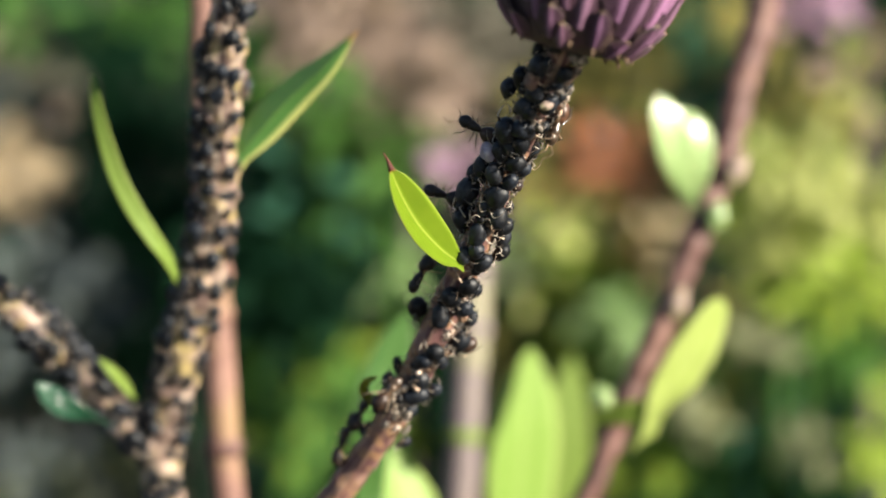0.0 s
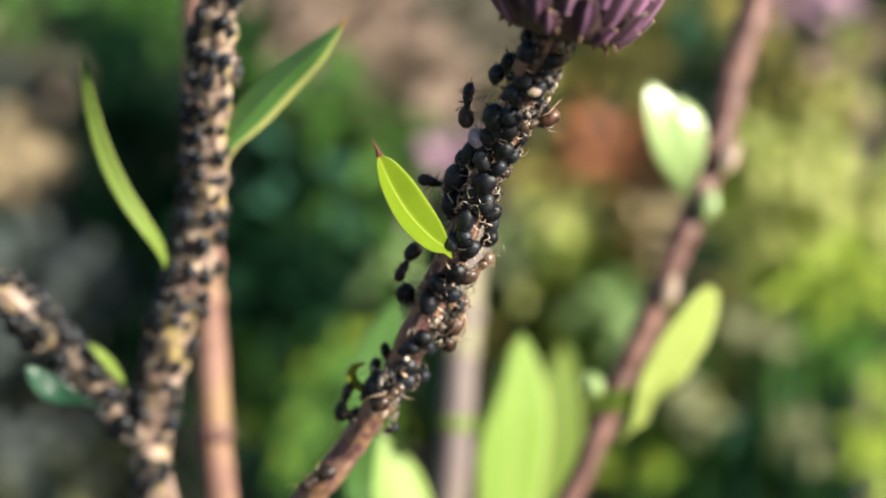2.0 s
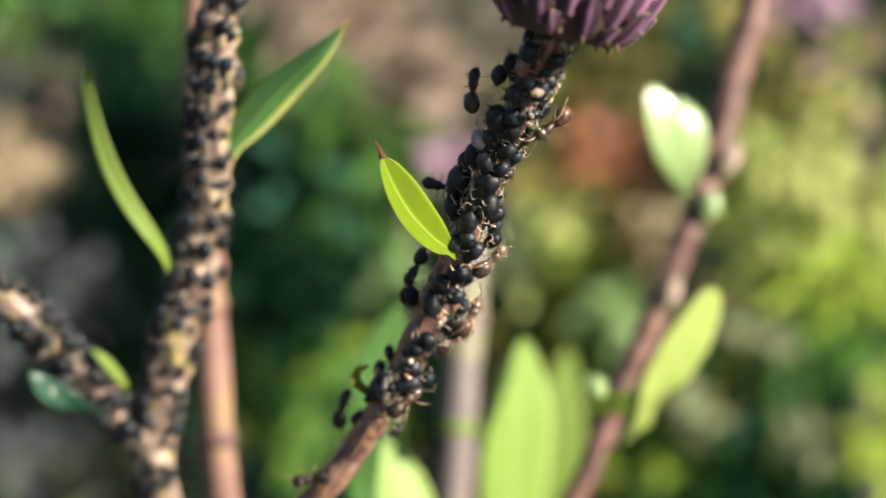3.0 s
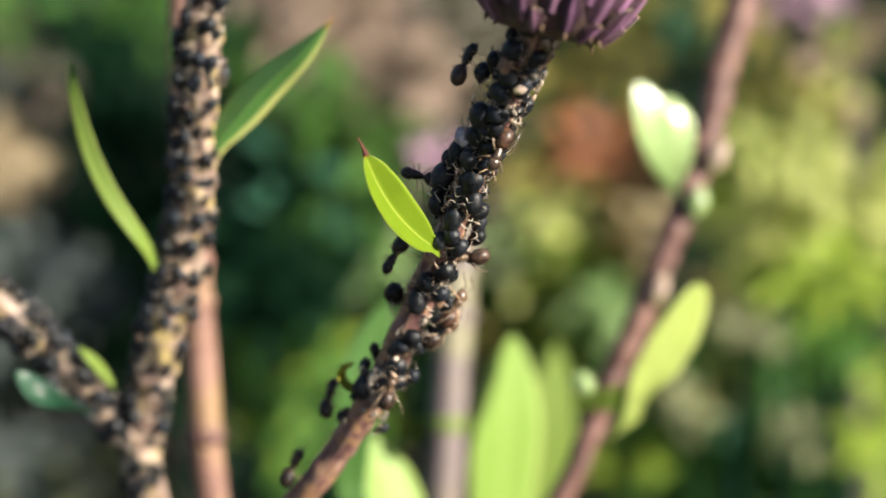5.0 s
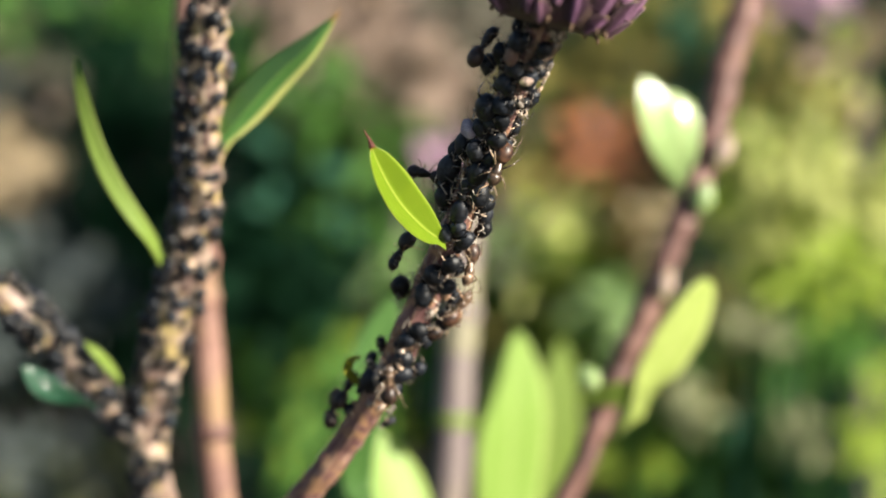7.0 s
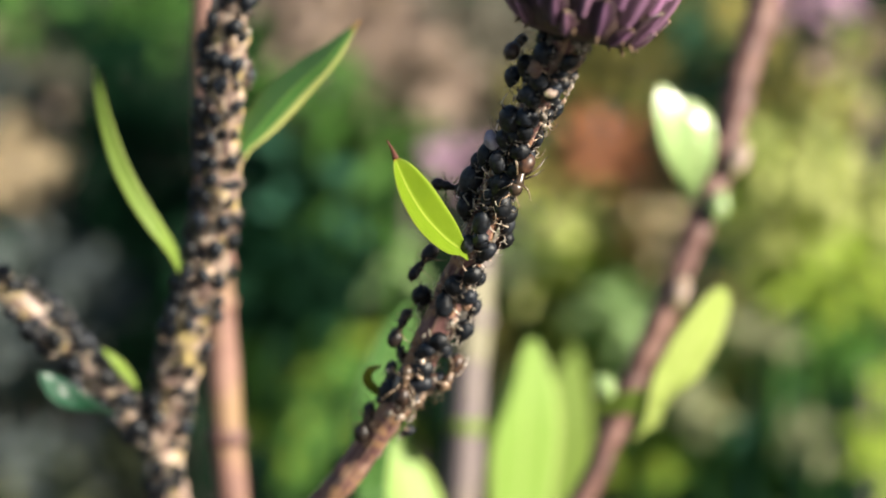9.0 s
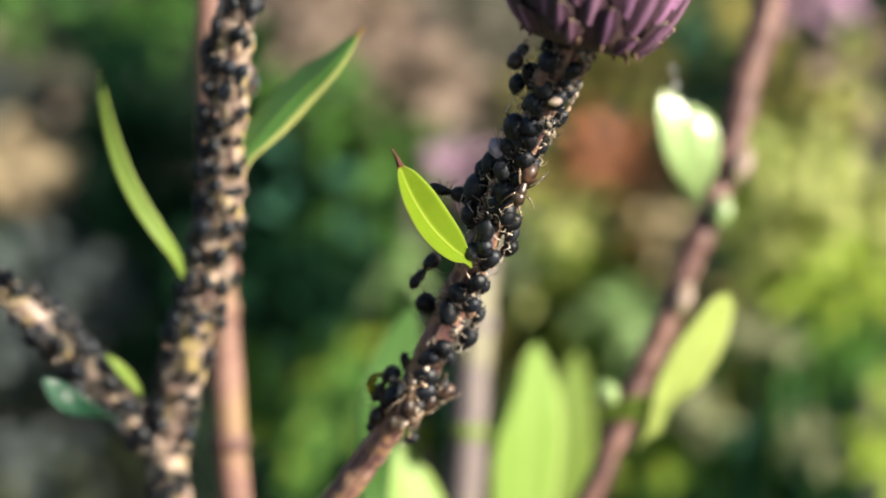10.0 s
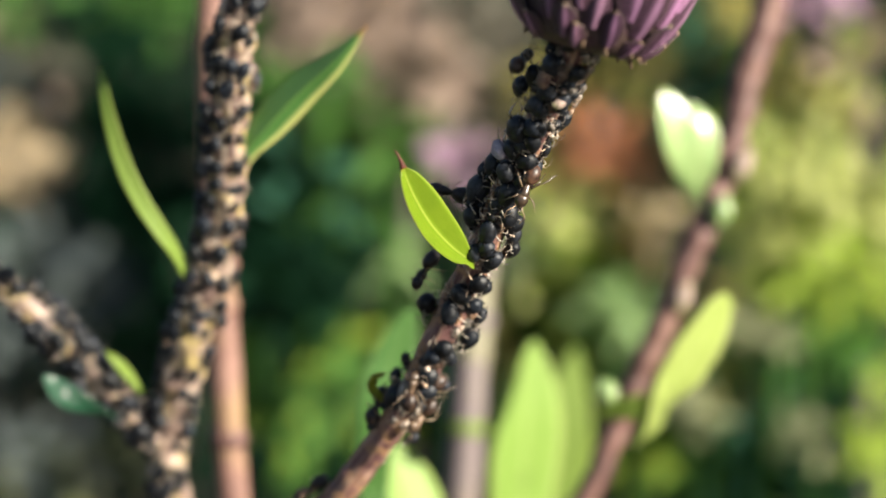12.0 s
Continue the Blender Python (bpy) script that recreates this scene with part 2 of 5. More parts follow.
def curve(points, steps=8):
    """A smooth line through the points."""
    pts = [points[0] * 2 - points[1], *points, points[-1] * 2 - points[-2]]
    out = []
    for i in range(1, len(pts) - 2):
        a, b, c, d = pts[i - 1:i + 3]
        for k in range(steps):
            t = k / steps
            out.append(0.5 * (2 * b + (c - a) * t + (2 * a - 5 * b + 4 * c - d) * t * t + (3 * b - a - 3 * c + d) * t ** 3))
    out.append(pts[-2].copy())
    return out


def spread(values, count):
    """The values drawn out evenly to count numbers."""
    return list(np.interp(np.linspace(0, 1, count), np.linspace(0, 1, len(values)), values))


def tube(line, radii, sides=10, bumps=0.0, rate=900.0, ridges=0, origin=Vector(), swell=()):
    """A closed tube along a line; radii in metres, drawn out along it. swell: places along it (0 to 1), their width and extra size: nodes."""
    bm = bmesh.new()
    uv = bm.loops.layers.uv.new("UVMap")
    rad = spread(radii, len(line))
    ahead = (line[1] - line[0]).normalized()
    side = ahead.orthogonal().normalized()
    rings, far, length = [], [], 0.0
    for i, p in enumerate(line):
        go = (line[min(i + 1, len(line) - 1)] - line[max(i - 1, 0)]).normalized()
        side = (side - go * side.dot(go)).normalized()
        other = go.cross(side)
        length += (p - line[i - 1]).length if i else 0
        grow = 1 + sum(size * math.exp(-((i / (len(line) - 1) - at) / wide) ** 2) for at, wide, size in swell)
        ring = []
        for k in range(sides):
            a = 2 * math.pi * k / sides
            out = side * math.cos(a) + other * math.sin(a)
            r = rad[i] * grow * (1 + 0.05 * math.cos(ridges * a) if ridges else grow)
            if bumps:
                r *= 1 + bumps * noise.noise((p + out * rad[i]) * rate)
            ring.append(bm.verts.new(p + out * r - origin))
        rings.append(ring)
        far.append(length)
    for i in range(len(rings) - 1):
        for k in range(sides):
            f = bm.faces.new((rings[i][k], rings[i][(k + 1) % sides], rings[i + 1][(k + 1) % sides], rings[i + 1][k]))
            for loop, (u, v) in zip(f.loops, ((k, far[i]), (k + 1, far[i]), (k + 1, far[i + 1]), (k, far[i + 1]))):
                loop[uv].uv = (u / sides, v)
    for ring, flip in ((rings[0], True), (rings[-1], False)):
        bm.faces.new(ring[::-1] if flip else ring)
    return bm


def blob(radii, squash=None, sides=12, rings=8, shape=None, bm=None, at=None):
    """An ellipsoid; shape(t) scales the rings from one end (t = 0) to the other (1) along y."""
    bm = bm or bmesh.new()
    at = at or Matrix()
    grid = []
    for j in range(rings + 1):
        t = j / rings
        y, r = -math.cos(math.pi * t), math.sin(math.pi * t)
        r *= shape(t) if shape else 1
        if j in (0, rings):
            grid.append([bm.verts.new(at @ Vector((0, y * radii[1], 0)))])
            continue
        grid.append([bm.verts.new(at @ Vector((radii[0] * r * math.cos(2 * math.pi * k / sides), y * radii[1], radii[2] * r * math.sin(2 * math.pi * k / sides))))
                     for k in range(sides)])
    for j in range(rings):
        a, b = grid[j], grid[j + 1]
        for k in range(sides):
            n = (k + 1) % sides
            if len(a) == 1:
                bm.faces.new((a[0], b[n], b[k]))
            elif len(b) == 1:
                bm.faces.new((a[k], a[n], b[0]))
            else:
                bm.faces.new((a[k], a[n], b[n], b[k]))
    return bm


def leaf(line, wide, facing, fold=12.0, thick=0.00022, across=8, widest=0.42, teeth=0.0, tip_power=1.0, origin=Vector(), bm=None, wave=0.0, twist=0.0, stalk=0.12):
    """A leaf along a line, wide metres at its widest, whose upper face looks along facing. thick 0: a single sheet."""
    bm = bm or bmesh.new()
    uv = bm.loops.layers.uv.verify()
    n = len(line)
    tops, lows = [], []
    for i, p in enumerate(line):
        v = i / (n - 1)
        go = (line[min(i + 1, n - 1)] - line[max(i - 1, 0)]).normalized()
        up = (facing - go * facing.dot(go)).normalized()
        if twist:
            up = Matrix.Rotation(radians(twist * v), 3, go) @ up
        side = go.cross(up)
        k = math.log(0.5) / math.log(widest)
        half = wide / 2 * max(stalk * (1 - v), math.sin(math.pi * v ** k) ** tip_power)
        half = max(half, wide * 0.012)
        if teeth and i % 2:
            half *= 1 + teeth
        top, low = [], []
        for j in range(across + 1):
            u = j / across * 2 - 1
            lift = abs(u) * math.tan(radians(fold)) * half + wave * wide * math.sin(7 * v + 3 * u) * abs(u)
            place = p + side * (u * half) + up * lift - origin
            top.append(bm.verts.new(place))
            if thick:
                low.append(bm.verts.new(place - up * thick * (1 - 0.7 * u * u) - up * (thick * 1.2 * max(0, 1 - abs(u) * 5) * (1 - v))))
        tops.append(top)
        lows.append(low)

    def face(verts, spots):
        f = bm.faces.new(verts)
        f.smooth = True
        for loop, (j, i) in zip(f.loops, spots):
            loop[uv].uv = (j / across, i / (n - 1))

    for i in range(n - 1):
        for j in range(across):
            spots = ((j, i), (j + 1, i), (j + 1, i + 1), (j, i + 1))
            face([tops[b][a] for a, b in spots], spots)
            if thick:
                face([lows[b][a] for a, b in spots[::-1]], spots[::-1])
        if thick:
            for j in (0, across):
                spots = ((j, i), (j, i + 1), (j, i + 1), (j, i))
                verts = [tops[i][j], tops[i + 1][j], lows[i + 1][j], lows[i][j]]
                face(verts if j == 0 else verts[::-1], spots if j == 0 else spots[::-1])
    return bm


def to_ground(p, dx=0.0, dy=0.0):
    """The way of a stem from the ground up to p."""
    foot = Vector((p.x + dx, p.y + dy, -0.01))
    return [foot, foot.lerp(p, 0.35) + Vector((-0.2 * dx, -0.2 * dy, 0)), foot.lerp(p, 0.75) + Vector((-0.1 * dx, -0.1 * dy, 0))]


# ---- ground ----
def build_ground():
    mat, nt, bsdf = nodes_of("soil")
    big, small = noise_node(nt, 3.0, 6.0), noise_node(nt, 120.0, 5.0)
    colour = ramp(nt, big.outputs["Fac"], [(0.3, (0.02, 0.018, 0.012)), (0.5, (0.05, 0.038, 0.025)), (0.7, (0.03, 0.045, 0.015))])
    nt.links.new(mixed(nt, colour.outputs[0], small.outputs["Color"], 0.25, "MULTIPLY"), bsdf.inputs["Base Color"])
    bsdf.inputs["Roughness"].default_value = 0.95
    bump(nt, bsdf, small.outputs["Fac"], 0.8, 0.01)
    bm = bmesh.new()
    n = 60
    spots = [math.copysign(abs(k / n) ** 3 * 300, k) for k in range(-n, n + 1)]
    rows = [[bm.verts.new((x, y, 0.02 * noise.noise(Vector((x, y, 0)) * 5) if abs(x) < 5 and abs(y) < 5 else 0)) for x in spots] for y in spots]
    for a, b in zip(rows, rows[1:]):
        for k in range(len(a) - 1):
            bm.faces.new((a[k], a[k + 1], b[k + 1], b[k]))
    ob = part("ground", bm, mat, None)
    tagged(ob, "dark brown garden soil with moss and litter", "ground", kind="structure")


build_ground()

# ---- the stems of the stand ----
MAIN = [L(-16.02, 243.0, -28.81), L(-10.88, 238.0, -22.70), L(-8.14, 236.0, -19.11), L(-5.52, 233.0, -15.04), L(-3.40, 231.0, -11.27), L(-1.51, 228.0, -7.28), L(-0.18, 226.0, -4.16), L(1.56, 221.0, -0.58), L(3.01, 218.5, 2.87), L(4.30, 216.5, 6.25), L(5.96, 213.5, 9.91), L(7.61, 209.0, 13.47), L(9.10, 204.5, 16.87), L(9.85, 203.0, 18.67)]
LEFT = [L(-29.29, 270.0, -30.53), L(-29.88, 266.0, -24.69), L(-29.90, 263.0, -19.08), L(-28.33, 260.0, -14.18), L(-26.74, 257.0, -8.24), L(-25.27, 255.0, -3.58), L(-23.73, 252.0, 2.13), L(-22.72, 249.0, 7.71), L(-22.23, 246.0, 14.26), L(-21.72, 244.0, 19.63), L(-21.10, 242.0, 24.92), L(-20.45, 240.0, 29.57), L(-19.87, 237.0, 35.07)]
BRANCH = [L(-30.02, 263.0, -20.27), L(-32.56, 262.0, -17.95), L(-34.83, 260.0, -15.29), L(-37.93, 258.0, -11.28), L(-41.38, 256.0, -7.51), L(-45.17, 254.0, -4.02), L(-49.83, 251.0, 0.67)]
PINK = [L(-24.53, 292.0, -34.34), L(-25.47, 291.0, -26.36), L(-25.88, 290.0, -19.80), L(-26.30, 289.0, -10.63), L(-26.77, 288.0, -2.82), L(-27.24, 286.0, 10.07), L(-27.45, 284.0, 22.77), L(-27.50, 283.0, 29.05), L(-27.70, 281.0, 36.43)]
RIGHT = [L(11.35, 300.0, -36.68), L(16.41, 300.0, -28.72), L(19.12, 300.0, -22.52), L(21.82, 300.0, -15.77), L(24.86, 300.0, -9.36), L(27.76, 300.0, -2.28), L(30.57, 301.0, 4.48), L(33.32, 302.0, 12.64), L(35.89, 303.0, 22.22), L(37.86, 304.0, 28.45), L(39.16, 305.0, 35.40), L(40.53, 306.0, 42.40)]
GREY = [L(0.67, 335.0, -41.00), L(1.80, 335.0, -32.11), L(2.33, 335.0, -22.92), L(2.95, 336.0, -13.92), L(3.87, 337.0, -3.35), L(4.50, 338.0, 4.24)]


def stem_tube(points, foot, radii, root_radius, **more):
    """A stem from the ground through the points; its lowest stretch is plain."""
    line = curve(to_ground(points[0], *foot), 4)[:-1] + curve(points, 12)
    low = len(line) - (12 * (len(points) - 1) + 1)
    rad = spread([root_radius, radii[0]], low) + spread(radii, len(line) - low)
    return tube(line, rad, origin=line[0], **more), line[0]


def stand_plant(name, points, foot, radii, root, material, label, **more):
    bm, base = stem_tube(points, foot, radii, root, **more)
    plant = thing(name, base, label, "plant", "stems of the stand")
    part("stem", bm, material, plant)
    return plant, base


main_plant, main_base = stand_plant("flowering_stem", MAIN, (-0.05, 0.03), [1.30 * MM, 1.35 * MM, 1.40 * MM, 1.35 * MM, 1.25 * MM, 1.15 * MM, 1.1 * MM], 1.7 * MM, STEM_MAIN,
    "reddish-brown flower stem crowded with black aphids", sides=20, bumps=0.16, rate=700.0, ridges=7)
left_plant, left_base = stand_plant("branched_stem", LEFT, (0.01, 0.03), [2.0 * MM, 1.95 * MM, 1.95 * MM, 1.9 * MM, 1.9 * MM, 1.85 * MM], 2.2 * MM, STEM_LEFT,
    "pale brown forked stem dotted with black aphids", sides=28, bumps=0.40, rate=620.0, ridges=6)
part("branch", tube(curve(BRANCH, 10), [1.5 * MM, 1.4 * MM, 1.4 * MM, 1.3 * MM], 20, 0.3, 750.0, 6, left_base), STEM_LEFT, left_plant)
pink_plant, pink_base = stand_plant("bare_stem", PINK, (0.0, 0.03), [1.9 * MM, 1.85 * MM, 1.7 * MM, 1.55 * MM], 1.9 * MM, STEM_PINK,
    "smooth pinkish-brown bare stem", sides=18, bumps=0.06, rate=300.0, swell=((0.55, 0.01, 0.12),))
right_plant, right_base = stand_plant("leafy_stem", RIGHT, (-0.05, 0.05), [1.45 * MM, 1.5 * MM, 1.55 * MM, 1.7 * MM, 1.9 * MM, 2.05 * MM], 1.9 * MM, STEM_RIGHT,
    "dark reddish stem with green leaves at its nodes", sides=22, bumps=0.22, rate=480.0, ridges=5)
grey_plant, grey_base = stand_plant("dry_stem", GREY, (0.0, 0.05), [2.3 * MM, 2.3 * MM, 2.2 * MM, 2.0 * MM], 2.4 * MM, STEM_GREY,
    "greyish pink dry stem behind the aphid stem", sides=16, bumps=0.05, rate=300.0, swell=((0.72, 0.012, 0.15),))


# ---- leaves of the stand ----
def stand_leaf(plant, base, points, wide, facing, material, label="", steps=7, **more):
    return part("leaf", leaf(curve(points, steps), wide, facing, origin=base, **more), material, plant, label)


UP, TO_EYE, TO_RIGHT = AXIS_Z, -AXIS_Y, AXIS_X
stand_leaf(main_plant, main_base, [L(1.29, 218.5, -0.52), L(-0.45, 216.5, 0.66), L(-2.36, 213.5, 2.64), L(-3.74, 211.0, 4.85), L(-4.54, 209.5, 6.66), L(-4.82, 209.0, 7.59)], 3.5 * MM, TO_EYE + 0.55 * TO_RIGHT + 0.1 * UP, LEAF_LIME,
    "bright lime green pointed leaf with a red tip", fold=28.0, across=10, widest=0.44, tip_power=1.0, stalk=0.4)
part("leaf_tip", tube(curve([L(-4.74, 209.1, 7.40), L(-4.96, 208.9, 8.00), L(-5.24, 208.7, 8.51), L(-5.43, 208.5, 8.83)], 4), [0.30 * MM, 0.15 * MM, 0.08 * MM, 0.09 * MM], 8, origin=main_base), TIP, main_plant, "thin red-brown leaf tip")
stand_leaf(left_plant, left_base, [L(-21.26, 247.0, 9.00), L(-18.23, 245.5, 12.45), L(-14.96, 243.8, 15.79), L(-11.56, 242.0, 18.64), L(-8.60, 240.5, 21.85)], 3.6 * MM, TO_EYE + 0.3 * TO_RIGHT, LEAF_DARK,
    "dark green narrow toothed leaf, its pale edge brightened as if sunlit", steps=10, fold=-31.0, across=14, widest=0.36, teeth=0.06, tip_power=0.95, stalk=0.6)
stand_leaf(left_plant, left_base, [L(-26.60, 254.0, -3.78), L(-27.85, 250.5, -0.26), L(-29.39, 249.0, 2.27), L(-31.16, 248.5, 5.07), L(-32.81, 248.5, 8.44), L(-34.14, 249.0, 12.39), L(-35.10, 250.0, 16.10), L(-35.62, 251.0, 18.32)], 1.75 * MM, TO_EYE + 1.2 * TO_RIGHT + 0.2 * UP, LEAF_FRESH,
    "narrow yellow-green leaf arching away from the stem", fold=8.0, widest=0.46, stalk=0.6, tip_power=0.5, twist=-95.0)
GLINT = 0.505 * AXIS_X - 0.843 * AXIS_Y + 0.187 * AXIS_Z          # a face turned so mirrors the sun
turned_down = Matrix.Rotation(radians(-86), 3, (-6.4 * AXIS_X - 3.2 * AXIS_Y + 4.9 * AXIS_Z).normalized()) @ GLINT
stand_leaf(left_plant, left_base, [L(-34.63, 258.5, -17.29), L(-37.22, 257.0, -16.04), L(-39.82, 255.8, -14.59), L(-41.74, 254.8, -12.59)], 2.5 * MM, turned_down, LEAF_BLUE,
    "small bluish green leaf catching the sky", steps=9, fold=6.0, widest=0.62, wave=0.03, twist=105.0, tip_power=0.6)
stand_leaf(left_plant, left_base, [L(-32.14, 258.0, -14.45), L(-33.31, 257.0, -12.66), L(-34.46, 256.0, -11.23), L(-35.61, 256.0, -10.20)], 1.15 * MM, TO_EYE + 0.5 * TO_RIGHT, LEAF_FRESH,
    "short yellow-green leaf stub", fold=8.0, widest=0.45, tip_power=0.7)
RIGHT_GLINT = Matrix.Rotation(radians(-36), 3, AXIS_Z) @ (0.396 * AXIS_X - 0.907 * AXIS_Y + 0.145 * AXIS_Z)
stand_leaf(right_plant, right_base, [L(29.34, 299.0, 5.25), L(27.60, 296.2, 9.60), L(26.45, 295.0, 14.20), L(24.70, 294.5, 19.05)], 4.9 * MM, RIGHT_GLINT, LEAF_PALE,
    "small pale green leaf glinting in the sun", steps=10, fold=2.0, across=14, widest=0.66, wave=0.04, tip_power=0.6, twist=46.0)
stand_leaf(right_plant, right_base, [L(29.54, 299.5, 6.34), L(30.02, 298.4, 10.83), L(29.57, 298.0, 14.65), L(28.25, 298.0, 17.58)], 3.8 * MM, RIGHT_GLINT, LEAF_PALE,
    "small pale green leaf glinting in the sun", steps=8, fold=2.0, across=10, widest=0.60, wave=0.03, tip_power=0.6, twist=52.0)
stand_leaf(right_plant, right_base, [L(22.39, 292.0, -21.61), L(24.41, 288.5, -16.84), L(26.70, 287.0, -12.59), L(28.89, 286.0, -8.67), L(30.94, 285.0, -4.52)], 8.0 * MM, TO_EYE * 0.65 + 0.75 * TO_RIGHT + 0.2 * UP, LEAF_LIGHT,
    "oblong yellow-green leaf with a rounded tip", steps=9, fold=7.0, widest=0.52, stalk=0.75, tip_power=0.42)
stand_leaf(right_plant, right_base, [L(23.56, 287.0, -16.68), L(21.13, 286.5, -17.50), L(18.72, 287.0, -17.93), L(16.59, 288.0, -18.92)], 3.2 * MM, TO_EYE * 0.8 - UP * 0.5 - 0.2 * TO_RIGHT, LEAF_OLIVE,
    "dark green leaf base clasping the stem", fold=10.0, widest=0.4, stalk=0.7, tip_power=0.6)

# ---- a broad-leaved herb just behind ----
behind = thing("broad_leaved_herb", Vector((0.01, 0.34, 0.0)), "young herb with broad light green leaves", "plant")
behind_base = Vector((0.01, 0.34, 0.0))


def low_leaf(points, wide, facing, material, label):
    stand_leaf(behind, behind_base, to_ground(points[0], 0.0, 0.02)[1:] + points, wide, facing, material, label, steps=6, fold=4.0, widest=0.74, stalk=0.1, tip_power=0.75)


low_leaf([L(8.00, 321.0, -45.50), L(8.75, 318.0, -33.60), L(9.50, 315.5, -22.40), L(10.49, 315.0, -11.26)], 10.4 * MM, TO_EYE * 0.9 + 0.5 * TO_RIGHT + 0.3 * UP, LEAF_GREEN, "upright light green leaf")
low_leaf([L(15.20, 355.0, -50.50), L(15.90, 355.0, -37.50), L(16.70, 355.0, -25.20), L(17.96, 357.0, -13.76)], 7.6 * MM, TO_EYE * 0.9 + 0.3 * TO_RIGHT + 0.1 * UP, LEAF_OLIVE, "upright olive green leaf")
low_leaf([L(-0.60, 298.0, -44.00), L(-2.90, 298.0, -36.40), L(-5.20, 299.0, -29.20), L(-7.32, 300.0, -22.61)], 9.2 * MM, TO_EYE + 0.7 * TO_RIGHT + 0.4 * UP, LEAF_GREEN, "upright pale green leaf")
low_leaf([L(-7.65, 290.0, -39.36), L(-9.03, 288.0, -27.43), L(-8.31, 285.0, -18.48), L(-6.65, 285.0, -12.07), L(-4.34, 285.0, -6.11)], 5.4 * MM, TO_EYE + 0.2 * TO_RIGHT, LEAF_MID, "darker green upright leaf")


# ---- flower head ----
def build_flower_head():
    """A closed bud: a rounded base wrapped in overlapping long bracts, with ridge highlights painted as lilac
    midstripes.
    """
    def plump(t):
        return max(0.05, math.sin(math.pi * t)) ** -0.64

    tip = MAIN[-1]
    axis = (AXIS_Z * 0.95 + AXIS_X * 0.24 - AXIS_Y * 0.1).normalized()
    turn = axis.to_track_quat("Y", "Z").to_matrix().to_4x4()
    wide, high = 6.6 * MM, 9.0 * MM
    at = Matrix.Translation(tip + axis * 7.35 * MM + AXIS_X * 0.35 * MM - AXIS_Z * 0.4 * MM - main_base) @ turn
    bm = blob((wide, high, wide), sides=28, rings=16, shape=plump)
    bm.loops.layers.uv.verify()
    head = part("flower_head", bm, SEPAL, main_plant, "round purple flower bud wrapped in scaly bracts", at=at)
    mesh = None
    rows = ((0.10, 7, 0.5), (0.15, 8, 0.68), (0.225, 9, 0.88), (0.285, 10, 1.0), (0.35, 11, 1.08), (0.42, 11, 1.12), (0.49, 11, 1.12), (0.56, 11, 1.1), (0.64, 9, 1.1), (0.72, 7, 1.1))
    for row, (t, number, size) in enumerate(rows):
        for k in range(number):
            a = 2 * math.pi * (k + 0.5 * (row % 2) + random.uniform(-0.1, 0.1)) / number
            swell = plump(t)
            r, y = math.sin(math.pi * t) * wide * swell, -math.cos(math.pi * t) * high
            out = Vector((math.cos(a), 0, math.sin(a)))
            slope = (out * wide * math.cos(math.pi * t) * 0.6 + Vector((0, high * (0.35 + math.sin(math.pi * t)), 0))).normalized()
            normal = (out - slope * out.dot(slope)).normalized()
            if mesh is None:
                line = [Vector((0, 0, 0.1)), Vector((0, 1.6, 0.32)), Vector((0, 3.3, 0.42)), Vector((0, 5.0, 0.30)), Vector((0, 6.2, 0.25))]
                bm = leaf(curve([p * MM for p in line], 3), 3.3 * MM, Vector((0, 0, 1)), fold=-32.0, thick=0.5 * MM, across=8, widest=0.45, stalk=0.7, tip_power=0.7)
                ob = part("bract", bm, BRACT, head)
                mesh = ob.data
            else:
                ob = new("bract", mesh)
                ob.parent = head
            basis = Matrix((slope.cross(normal), slope, normal)).transposed().to_4x4()
            ob.matrix_basis = (Matrix.Translation(out * r + Vector((0, y, 0)) + normal * 0.35 * MM) @ basis
                               @ pose(0, 0, 0, random.uniform(-3, 9) + (9, 6, 2, 0)[min(row, 3)], random.uniform(-20, 20), random.uniform(-13, 13)) @ Matrix.Diagonal((size * random.uniform(1.0, 1.25), size * random.uniform(0.72, 0.95), size * 1.15, 1)))

    for k in range(15):
        a = 2 * math.pi * (k + random.uniform(-0.3, 0.3)) / 15
        out = Vector((math.cos(a), 0, math.sin(a)))
        t, long = random.uniform(0.09, 0.17), random.uniform(0.8, 1.5) * MM
        p = out * math.sin(math.pi * t) * wide * plump(t) * 0.98 + Vector((0, -math.cos(math.pi * t) * high, 0))
        down = out * random.uniform(0.2, 0.6) + Vector((0, -0.7, 0))
        line = [p, p + down * long * 0.5 + out * 0.15 * MM, p + down * long + Vector((0, 0.12 * MM, 0))]
        part("withered_bract", tube(curve(line, 3), [0.22 * MM, 0.15 * MM, 0.05 * MM], 6), WITHERED, head, "dry brown bract tip" if k == 0 else "")


build_flower_head()


